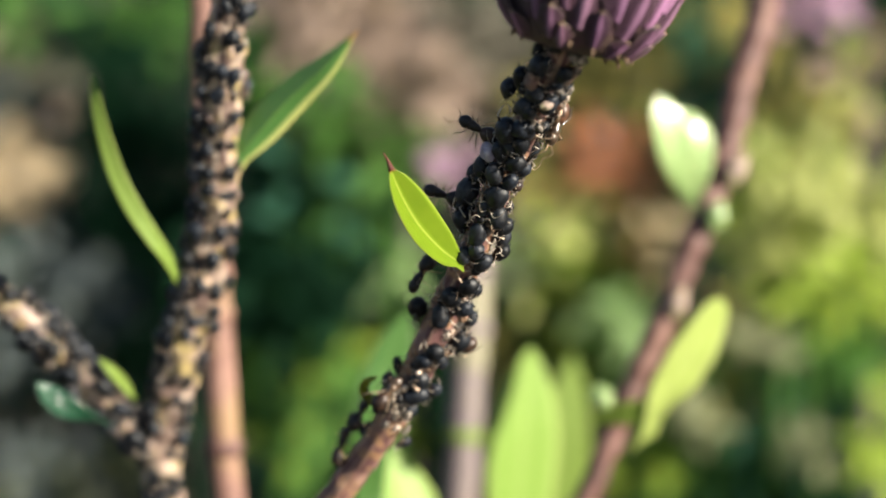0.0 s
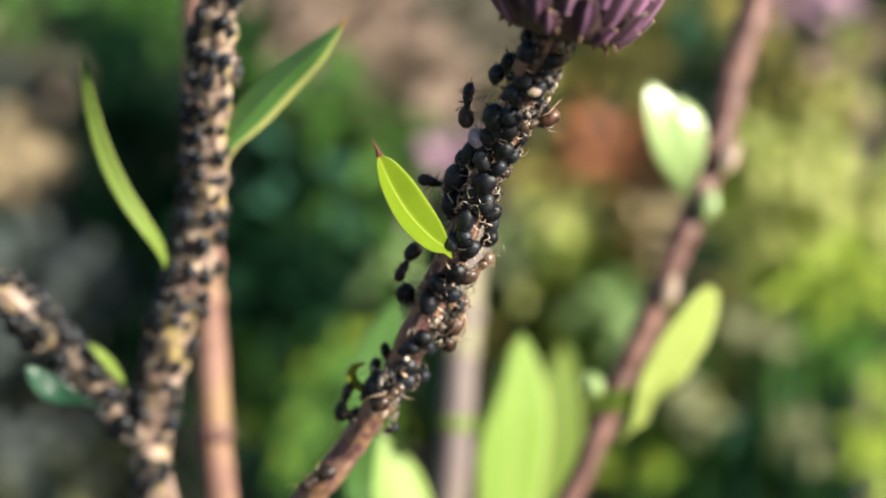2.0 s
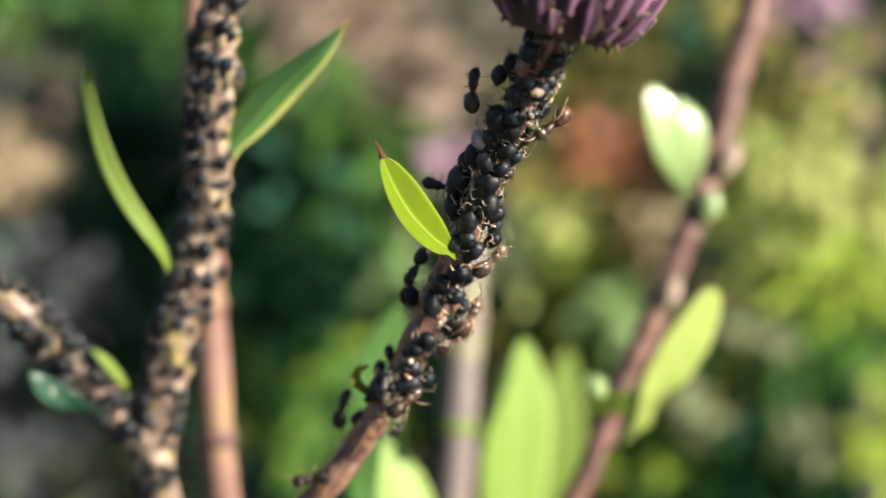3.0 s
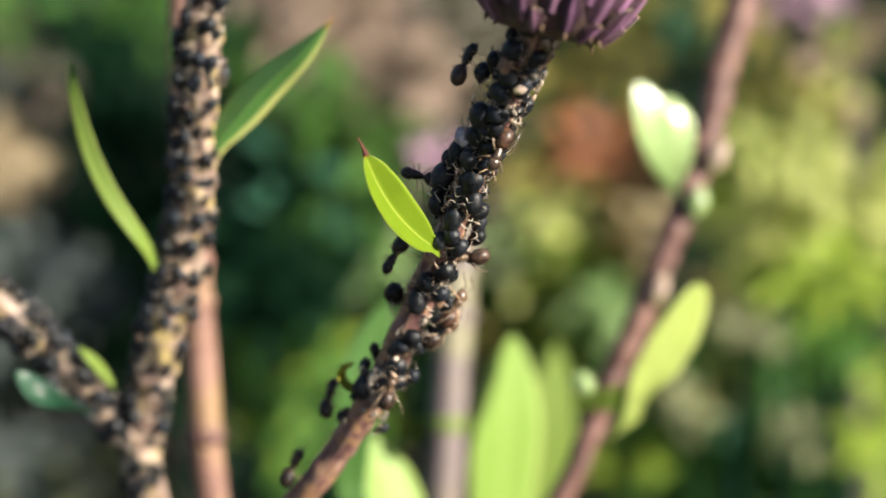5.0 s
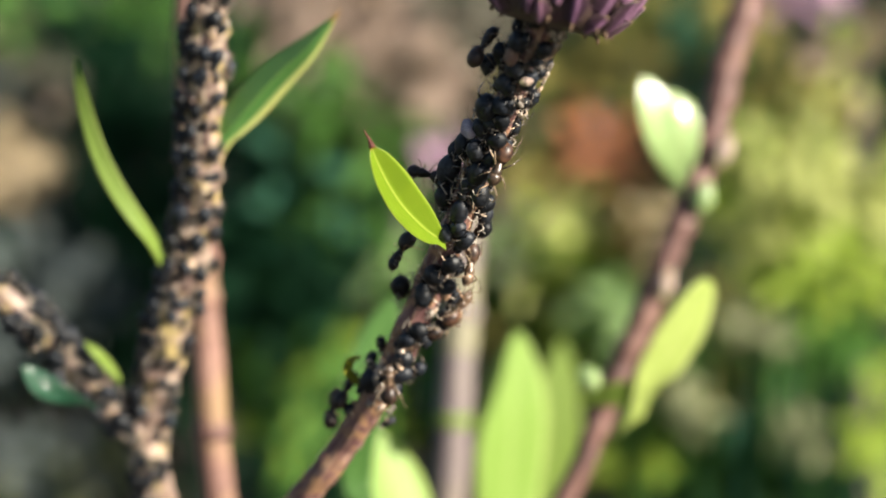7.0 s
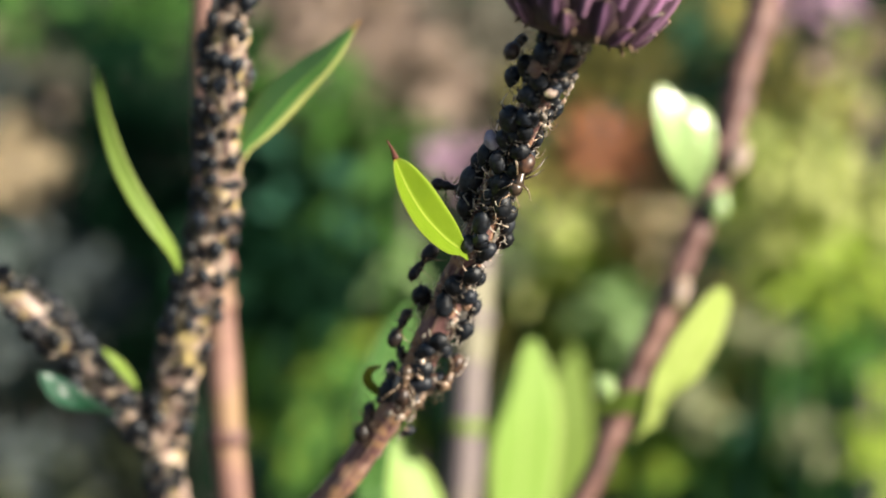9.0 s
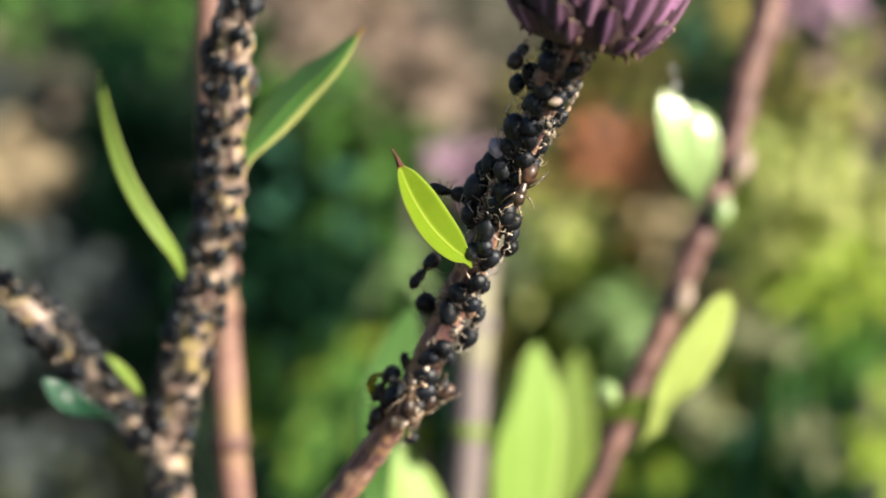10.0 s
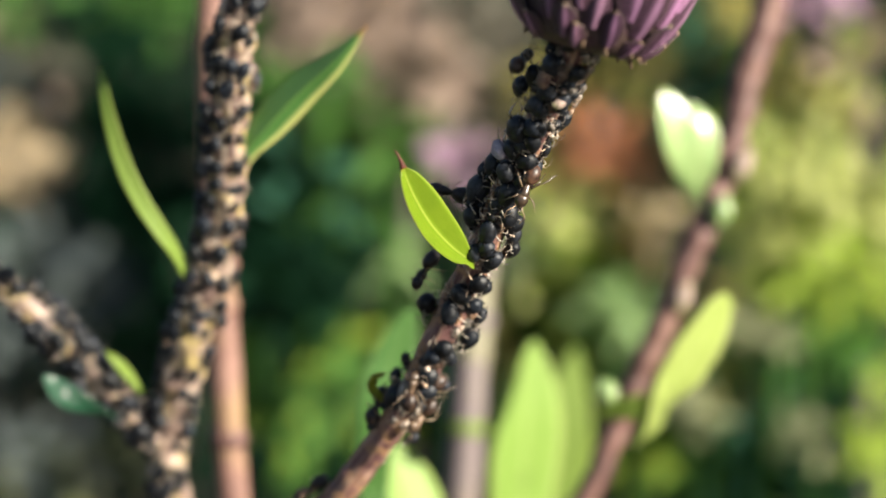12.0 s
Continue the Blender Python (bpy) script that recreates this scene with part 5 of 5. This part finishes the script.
ANT_PATHS = {
    "climbing": [
        (0, pose(0.00251, 0.20682, 0.36446, 69, -59, 14)),
        (0.4, pose(0.00268, 0.20690, 0.36413, 36, -56, 53)),
        (0.8, pose(0.00270, 0.20694, 0.36396, 99, -34, -44)),
        (1.2, pose(0.00237, 0.20674, 0.36478, 76, -13, -59)),
        (1.6, pose(0.00246, 0.20662, 0.36501, 77, -13, -59)),
        (2, pose(0.00262, 0.20629, 0.36558, 77, -13, -59)),
        (2.4, pose(0.00275, 0.20587, 0.36635, 76, -13, -59)),
        (2.8, pose(0.00254, 0.20569, 0.36689, 77, -13, -59)),
        (3.2, pose(0.00328, 0.20506, 0.36755, 77, -13, -59)),
        (4, pose(0.00355, 0.20420, 0.36875, 68, -9, -62)),
        (4.8, pose(0.00364, 0.20364, 0.36967, 59, -4, -64)),
        (5.2, pose(0.00354, 0.20364, 0.36968, 59, -4, -64)),
        (5.6, pose(0.00407, 0.20336, 0.36992, 56, -2, -65)),
        (6, pose(0.00391, 0.20352, 0.36966, 56, -2, -65)),
        (6.4, pose(0.00444, 0.20304, 0.37006, 49, 1, -67)),
        (6.8, pose(0.00454, 0.20271, 0.37062, 51, -0, -66)),
        (7.2, pose(0.00474, 0.20262, 0.37072, 54, -1, -66)),
        (8, pose(0.00524, 0.20210, 0.37114, 39, -26, -51)),
        (8.8, pose(0.00554, 0.20164, 0.37175, 14, -46, -32)),
        (9.2, pose(0.00508, 0.20171, 0.37196, 16, -46, -31)),
        (9.6, pose(0.00567, 0.20165, 0.37176, 16, -45, -31)),
        (10, pose(0.00514, 0.20189, 0.37170, 15, -48, -27)),
        (10.4, pose(0.00500, 0.20216, 0.37133, 13, -50, -25)),
        (10.8, pose(0.00516, 0.20207, 0.37145, 13, -49, -24)),
        (11.2, pose(0.00499, 0.20210, 0.37156, 10, -47, -28)),
        (11.6, pose(0.00505, 0.20181, 0.37188, 11, -45, -32)),
        (12, pose(0.00508, 0.20208, 0.37148, 13, -45, -31)),
    ],
    "tending": [
        (0, pose(0.00905, 0.20390, 0.36554, -99, -25, -120)),
        (0.4, pose(0.00899, 0.20381, 0.36564, -108, -30, -119)),
        (0.8, pose(0.00894, 0.20417, 0.36519, -117, -35, -118)),
        (1.2, pose(0.00856, 0.20475, 0.36435, -127, -40, -116)),
        (1.6, pose(0.00840, 0.20427, 0.36450, -128, -53, -125)),
        (2, pose(0.00842, 0.20424, 0.36458, -136, -62, -124)),
        (2.4, pose(0.00875, 0.20455, 0.36450, -148, -52, -110)),
        (2.8, pose(0.00902, 0.20462, 0.36432, -132, -43, -115)),
        (3.2, pose(0.00965, 0.20436, 0.36428, -122, -37, -117)),
        (4, pose(0.00869, 0.20535, 0.36303, -108, -30, -119)),
        (4.8, pose(0.00657, 0.20367, 0.36232, -73, -25, 177)),
        (5.2, pose(0.00629, 0.20400, 0.36164, -73, -25, 177)),
        (5.6, pose(0.00596, 0.20427, 0.36086, -73, -25, 177)),
        (6, pose(0.00575, 0.20469, 0.35977, -73, -23, 179)),
        (6.4, pose(0.00567, 0.20470, 0.35963, -73, -23, 179)),
        (7.2, pose(0.00592, 0.20471, 0.35975, -73, -23, 179)),
        (8.8, pose(0.00581, 0.20468, 0.35982, -73, -23, 179)),
        (9.6, pose(0.00578, 0.20472, 0.35971, -73, -23, 179)),
        (10.4, pose(0.00557, 0.20474, 0.35961, -73, -23, 179)),
        (11.2, pose(0.00577, 0.20482, 0.35945, -73, -23, 179)),
        (12, pose(0.00569, 0.20475, 0.35967, -73, -23, 179)),
    ],
    "reaching": [
        (0, pose(-0.00245, 0.21283, 0.34937, -54, 2, 114)),
        (0.8, pose(-0.00251, 0.21294, 0.34927, -54, 2, 114)),
        (1.6, pose(-0.00264, 0.21305, 0.34917, -56, 2, 115)),
        (2.4, pose(-0.00268, 0.21323, 0.34886, -56, 2, 115)),
        (3.2, pose(-0.00208, 0.21306, 0.34879, -56, 2, 115)),
        (4.8, pose(-0.00269, 0.21267, 0.34980, -54, 2, 114)),
        (5.6, pose(-0.00267, 0.21268, 0.34983, -54, 2, 114)),
        (6.4, pose(-0.00281, 0.21287, 0.34950, -54, 2, 114)),
        (7.2, pose(-0.00271, 0.21285, 0.34945, -54, 2, 114)),
        (8.8, pose(-0.00270, 0.21309, 0.34929, -49, -1, 113)),
        (9.6, pose(-0.00280, 0.21317, 0.34911, -47, -2, 112)),
        (10.4, pose(-0.00300, 0.21330, 0.34910, -47, -2, 112)),
        (11.2, pose(-0.00295, 0.21332, 0.34915, -49, -1, 113)),
        (12, pose(-0.00301, 0.21321, 0.34924, -54, 2, 114)),
    ],
    "crossing": [
        (0, pose(0.00109, 0.21368, 0.34834, 92, 20, 124)),
        (1, pose(0.00146, 0.21362, 0.34816, 96, 18, 124)),
        (1.6, pose(0.00241, 0.21300, 0.34847, 125, -2, 120)),
        (2, pose(0.00367, 0.20996, 0.34970, 127, 40, 64)),
        (2.4, pose(0.00398, 0.20959, 0.35019, 148, 52, 70)),
        (2.8, pose(0.00412, 0.20940, 0.35072, 127, 40, 64)),
        (3.2, pose(0.00475, 0.20918, 0.35079, 122, 37, 63)),
        (4, pose(0.00421, 0.20936, 0.35084, -147, -53, -111)),
        (4.8, pose(0.00357, 0.20904, 0.35096, -160, -76, -108)),
        (5.2, pose(0.00385, 0.20948, 0.35067, 180, -71, -90)),
        (5.6, pose(0.00419, 0.20938, 0.35065, -160, -61, -104)),
        (6, pose(0.00405, 0.20985, 0.34971, -89, -21, -121)),
        (6.4, pose(0.00366, 0.21028, 0.34912, -88, -20, -122)),
        (6.8, pose(0.00340, 0.21058, 0.34880, -88, -20, -122)),
        (7.2, pose(0.00346, 0.21039, 0.34905, -89, -21, -121)),
        (8, pose(0.00285, 0.21371, 0.34352, -94, -23, -121)),
        (8.8, pose(0.00017, 0.21516, 0.33847, -103, -28, -120)),
        (9.2, pose(-0.00033, 0.21553, 0.33735, -113, -32, -118)),
        (9.6, pose(-0.00073, 0.21574, 0.33687, -132, -42, -114)),
        (10, pose(-0.00202, 0.21556, 0.33635, -136, -62, -124)),
        (10.4, pose(-0.00257, 0.21473, 0.33695, -80, -80, 173)),
        (10.8, pose(-0.00242, 0.21480, 0.33699, -89, -80, -178)),
        (11.2, pose(-0.00237, 0.21485, 0.33695, -102, -71, -161)),
        (11.6, pose(-0.00239, 0.21490, 0.33683, -102, -61, -156)),
        (12, pose(-0.00276, 0.21456, 0.33732, -83, -57, -177)),
    ],
    "lower_right": [
        (0, pose(0.00064, 0.21425, 0.34177, -148, -52, -110)),
        (0.8, pose(0.00076, 0.21426, 0.34181, -147, -53, -111)),
        (1.6, pose(0.00087, 0.21422, 0.34188, -147, -53, -111)),
        (2.4, pose(0.00083, 0.21429, 0.34149, 137, 46, 66)),
        (3.2, pose(0.00120, 0.21422, 0.34148, 137, 46, 66)),
        (4.8, pose(0.00136, 0.21411, 0.34186, 132, 43, 65)),
        (5.6, pose(0.00197, 0.21394, 0.34250, 132, 43, 65)),
        (6.4, pose(0.00152, 0.21407, 0.34207, 137, 46, 66)),
        (7.2, pose(0.00113, 0.21417, 0.34188, 137, 46, 66)),
        (8, pose(0.00038, 0.21513, 0.33864, -108, -30, -119)),
        (8.8, pose(-0.00284, 0.21480, 0.33641, -88, -39, -160)),
        (9.2, pose(-0.00241, 0.21544, 0.33583, -101, -37, -138)),
        (9.6, pose(-0.00291, 0.21513, 0.33555, -91, -35, -150)),
        (10, pose(-0.00322, 0.21522, 0.33492, -97, -43, -149)),
        (10.4, pose(-0.00310, 0.21561, 0.33448, -101, -37, -138)),
        (10.8, pose(-0.00295, 0.21634, 0.33404, -113, -32, -118)),
        (11.2, pose(-0.00294, 0.21635, 0.33378, -108, -30, -119)),
        (11.6, pose(-0.00259, 0.21627, 0.33382, -113, -32, -118)),
        (12, pose(-0.00328, 0.21559, 0.33423, -104, -41, -138)),
    ],
    "hidden": [
        (0, pose(0.00034, 0.21635, 0.34336, 108, 10, 122)),
        (1.2, pose(0.00158, 0.21611, 0.34329, 108, 10, 122)),
        (2, pose(0.00213, 0.21377, 0.34400, 99, 25, 60)),
        (2.4, pose(0.00245, 0.21364, 0.34412, 108, 30, 61)),
        (3.2, pose(0.00272, 0.21360, 0.34398, 108, 30, 61)),
        (4.8, pose(0.00259, 0.21346, 0.34458, 108, 30, 61)),
        (5.6, pose(0.00310, 0.21320, 0.34481, 113, 32, 62)),
        (6.4, pose(0.00265, 0.21364, 0.34395, 117, 35, 62)),
        (7.2, pose(0.00226, 0.21378, 0.34375, 117, 35, 62)),
        (8, pose(0.00092, 0.21631, 0.34261, 108, 10, 122)),
        (9, pose(-0.00052, 0.21711, 0.34254, 100, 15, 123)),
        (10, pose(-0.00046, 0.21706, 0.34298, 100, 15, 123)),
        (12, pose(-0.00072, 0.21709, 0.34273, 100, 15, 123)),
    ],
    "lower_front": [
        (0, pose(-0.00543, 0.21395, 0.33771, 69, 39, -11)),
        (0.4, pose(-0.00533, 0.21387, 0.33766, 69, 39, -11)),
        (0.8, pose(-0.00531, 0.21386, 0.33747, 72, 30, -5)),
        (1.2, pose(-0.00541, 0.21391, 0.33739, 70, -6, 12)),
        (1.6, pose(-0.00466, 0.21358, 0.33638, 72, 30, -5)),
        (2, pose(-0.00420, 0.21355, 0.33617, 64, 47, -19)),
        (2.4, pose(-0.00379, 0.21357, 0.33582, 64, 47, -19)),
        (3.2, pose(-0.00314, 0.21368, 0.33577, 64, 47, -19)),
        (4.8, pose(-0.00320, 0.21349, 0.33675, 73, 21, -0)),
        (5.6, pose(-0.00382, 0.21341, 0.33706, 73, 12, 4)),
        (6.4, pose(-0.00398, 0.21341, 0.33712, 72, 3, 8)),
        (7.2, pose(-0.00395, 0.21345, 0.33672, 72, 3, 8)),
        (8.8, pose(-0.00436, 0.21347, 0.33759, 73, 12, 4)),
        (9.6, pose(-0.00423, 0.21346, 0.33731, 73, 12, 4)),
        (10.4, pose(-0.00421, 0.21348, 0.33721, 73, 12, 4)),
        (11.2, pose(-0.00432, 0.21348, 0.33737, 70, -6, 12)),
        (12, pose(-0.00415, 0.21342, 0.33776, 73, 12, 4)),
    ],
    "roaming": [
        (0, pose(-0.00999, 0.21892, 0.33046, 68, -8, -60)),
        (0.4, pose(-0.01002, 0.21871, 0.32984, 67, -6, -54)),
        (0.8, pose(-0.00976, 0.21748, 0.32929, 70, 2, -24)),
        (1.2, pose(-0.00908, 0.21695, 0.32880, 69, -28, 11)),
        (1.6, pose(-0.01067, 0.21743, 0.32716, -31, -51, 122)),
        (2, pose(-0.01121, 0.21756, 0.32614, -45, -48, 137)),
        (2.4, pose(-0.01144, 0.21767, 0.32588, -33, -54, 124)),
        (2.8, pose(-0.01183, 0.21808, 0.32617, -15, -50, 104)),
        (3.2, pose(-0.01263, 0.21899, 0.32581, -12, -36, 100)),
        (4, pose(-0.01375, 0.21971, 0.32356, 74, -8, -27)),
        (4.8, pose(-0.01350, 0.22040, 0.32515, 64, -6, -61)),
        (5, pose(-0.01268, 0.21987, 0.32651, 60, -4, -63)),
        (5.2, pose(-0.01109, 0.21930, 0.32934, 64, -6, -62)),
        (5.6, pose(-0.01005, 0.21809, 0.32953, 64, 4, -42)),
        (6, pose(-0.00945, 0.21780, 0.33043, 64, 4, -41)),
        (6.4, pose(-0.00936, 0.21861, 0.33112, 68, -8, -61)),
        (6.8, pose(-0.00938, 0.21838, 0.33221, 72, -10, -59)),
        (7.2, pose(-0.00904, 0.21811, 0.33294, 71, -10, -60)),
        (8, pose(-0.00691, 0.21697, 0.33799, 64, -6, -63)),
        (8.8, pose(-0.00462, 0.21543, 0.34267, 60, -4, -64)),
        (9.2, pose(-0.00488, 0.21570, 0.34140, 62, -6, -63)),
        (9.6, pose(-0.00628, 0.21665, 0.33785, -56, 2, 115)),
        (10, pose(-0.00668, 0.21693, 0.33690, -51, 0, 113)),
        (10.4, pose(-0.00772, 0.21731, 0.33538, -56, 2, 115)),
        (10.8, pose(-0.00755, 0.21721, 0.33610, -56, 2, 115)),
        (11.2, pose(-0.00836, 0.21740, 0.33271, -52, -8, 124)),
        (11.6, pose(-0.01029, 0.21750, 0.32828, -51, -30, 139)),
        (12, pose(-0.01387, 0.22041, 0.32480, -33, -7, 107)),
    ],
    "lower_left": [
        (0, pose(-0.00805, 0.21753, 0.33442, 56, -2, -65)),
        (0.8, pose(-0.00709, 0.21720, 0.33523, 56, -2, -65)),
        (1.6, pose(-0.00743, 0.21728, 0.33491, 64, -6, -63)),
        (2.4, pose(-0.00920, 0.21809, 0.33341, 68, -8, -61)),
        (3.2, pose(-0.00907, 0.21804, 0.33351, 68, -8, -61)),
        (4.8, pose(-0.00903, 0.21787, 0.33424, 68, -8, -61)),
        (5.6, pose(-0.00856, 0.21762, 0.33469, 72, -11, -59)),
        (6.4, pose(-0.00831, 0.21765, 0.33431, 64, -6, -62)),
        (7.2, pose(-0.00793, 0.21746, 0.33464, 56, -2, -65)),
        (8.8, pose(-0.00823, 0.21727, 0.33294, 63, 0, -49)),
        (9.2, pose(-0.00766, 0.21631, 0.33258, 68, 7, -23)),
        (9.6, pose(-0.00741, 0.21634, 0.33407, 64, 5, -39)),
        (10.4, pose(-0.00632, 0.21553, 0.33552, 59, 17, -35)),
        (11.2, pose(-0.00685, 0.21584, 0.33476, 65, 8, -33)),
        (12, pose(-0.00732, 0.21731, 0.33481, 64, -6, -62)),
    ],
    "behind_leaf": [
        (0, pose(-0.00043, 0.21112, 0.35730, 35, -55, 54)),
        (2, pose(0.00010, 0.21109, 0.35708, 23, -51, 67)),
        (3.2, pose(0.00021, 0.21105, 0.35697, 23, -51, 67)),
        (4.8, pose(-0.00025, 0.21106, 0.35771, 23, -51, 67)),
        (6.4, pose(-0.00015, 0.21112, 0.35702, 23, -51, 67)),
        (7.2, pose(-0.00027, 0.21112, 0.35718, 23, -51, 67)),
        (8.8, pose(-0.00002, 0.21114, 0.35692, 23, -51, 67)),
        (10.4, pose(-0.00089, 0.21120, 0.35727, 17, -47, 74)),
        (11.2, pose(-0.00062, 0.21116, 0.35731, 23, -51, 67)),
        (12, pose(-0.00085, 0.21120, 0.35726, 23, -51, 67)),
    ],
}
ANT_LABELS = {
    "climbing": "dark brown ant climbing beside the aphids",
    "tending": "glossy dark brown ant bent over the aphids",
    "reaching": "slender dark ant reaching from the stem to an aphid",
    "crossing": "reddish brown ant clambering under the leaf base",
    "lower_right": "brown ant clinging to the stem's sunny flank",
    "hidden": "reddish brown ant half hidden by the stem",
    "lower_front": "brown ant among the lower aphids",
    "roaming": "small dark ant running along the lower stem",
    "lower_left": "dark ant on the shaded flank of the stem",
    "behind_leaf": "dark ant half hidden behind the lime leaf",
}
ants = {}
dark_ant = build_ant(ANT_LABELS["climbing"], ANT_DARK, ANT_DARK, ANT_LEG, 0.6)
red_ant = build_ant(ANT_LABELS["tending"], ANT_RED, ANT_SUNLIT, ANT_LIMB, 0.9, ((0.52, 0.95, 0.9, -0.6), (0.22, 0.80, -1.35, 0.1), (-0.06, 1.02, -1.75, 0.1)))
ants["climbing"], ants["tending"] = dark_ant, red_ant
for key in ANT_LABELS:
    if key not in ants:
        ants[key] = tagged(copy_thing(red_ant if key in ("crossing", "hidden", "lower_right", "lower_front") else dark_ant, Matrix()), ANT_LABELS[key])


def build_gnat():
    """A tiny fly with spread wings, head along +y."""
    gnat = thing("gnat", Vector((0, 0, 0)), "tiny pale-winged gnat in flight", "fly")
    part("body", blob((0.16 * MM, 0.62 * MM, 0.17 * MM), sides=10, rings=8, shape=lambda t: 0.8 + 0.4 * t), ANT_DARK, gnat)
    part("head", blob((0.17 * MM, 0.15 * MM, 0.16 * MM), sides=10, rings=6), ANT_DARK, gnat, at=Matrix.Translation((0, 0.70 * MM, 0)))
    for side in (-1, 1):
        line = [Vector((side * 0.1, 0.25, 0.1)) * MM, Vector((side * 0.6, 0.2, 0.35)) * MM, Vector((side * 1.1, -0.1, 0.55)) * MM, Vector((side * 1.4, -0.35, 0.6)) * MM]
        part("wing", leaf(curve(line, 4), 0.55 * MM, Vector((-side * 0.3, 0.2, 1)), fold=3.0, thick=0.03 * MM, across=4, widest=0.6), GNAT_WING, gnat, "clear glinting wing")
    return gnat


gnat = build_gnat()
GNAT_PATH = [
    (0, pose(0.06533, 0.27606, 0.29880, 70, -30, 0)),
    (0.3, pose(0.06283, 0.26717, 0.30380, 70, -30, 0)),
    (0.6, pose(0.05026, 0.24019, 0.31784, 70, -50, 0)),
    (0.8, pose(0.03517, 0.20893, 0.33490, 70, -60, 0)),
    (0.85, pose(0.03127, 0.20737, 0.33981, 70, -50, 0)),
    (0.9, pose(0.02951, 0.20600, 0.34206, 70, 30, 0)),
    (1, pose(0.02995, 0.20461, 0.33778, 70, 110, 0)),
    (1.1, pose(0.03178, 0.19892, 0.33647, 70, 145, 0)),
    (1.2, pose(0.03464, 0.19285, 0.33396, 70, 140, 0)),
    (1.6, pose(0.03939, 0.20071, 0.32579, 70, 120, 0)),
    (3, pose(0.05376, 0.23890, 0.31389, 70, 30, 0)),
    (5, pose(0.06753, 0.28383, 0.32270, 70, 10, 0)),
    (7, pose(0.06625, 0.28780, 0.33494, 70, -10, 0)),
    (9, pose(0.05706, 0.29568, 0.35920, 70, -60, 0)),
    (9.3, pose(0.04482, 0.29575, 0.35940, 70, -130, 0)),
    (9.6, pose(0.03390, 0.29561, 0.35897, 70, -190, 0)),
    (9.9, pose(0.01879, 0.27326, 0.35491, 70, 130, 0)),
    (10, pose(0.02349, 0.26266, 0.35466, 70, 80, 0)),
    (10.1, pose(0.02794, 0.25337, 0.35841, 70, 70, 0)),
    (10.2, pose(0.03901, 0.24418, 0.36249, 70, 110, 0)),
    (10.35, pose(0.03940, 0.23536, 0.36771, 70, 170, 0)),
    (10.5, pose(0.03735, 0.22313, 0.36243, 70, 150, 0)),
    (10.6, pose(0.04060, 0.22131, 0.35684, 70, 150, 0)),
    (10.8, pose(0.04763, 0.22897, 0.34804, 70, 140, 0)),
    (12, pose(0.06035, 0.26339, 0.32453, 70, 150, 0)),
]


def motions():
    walk(gnat, GNAT_PATH)
    for n, (key, rows) in enumerate(ANT_PATHS.items()):
        walk(ants[key], rows)
        legs = [o for o in ants[key].children if o.name.startswith("leg")]
        for k, leg_part in enumerate(legs):
            rest = leg_part.matrix_basis.copy()
            pace = [(0.2 * i, rest @ pose(0, 0, 0, 6 * math.sin(2.1 * i + k + n), 0, 13 * math.sin(2.4 * i + 2.1 * k + n))) for i in range(61)]
            walk(leg_part, pace)


motions()
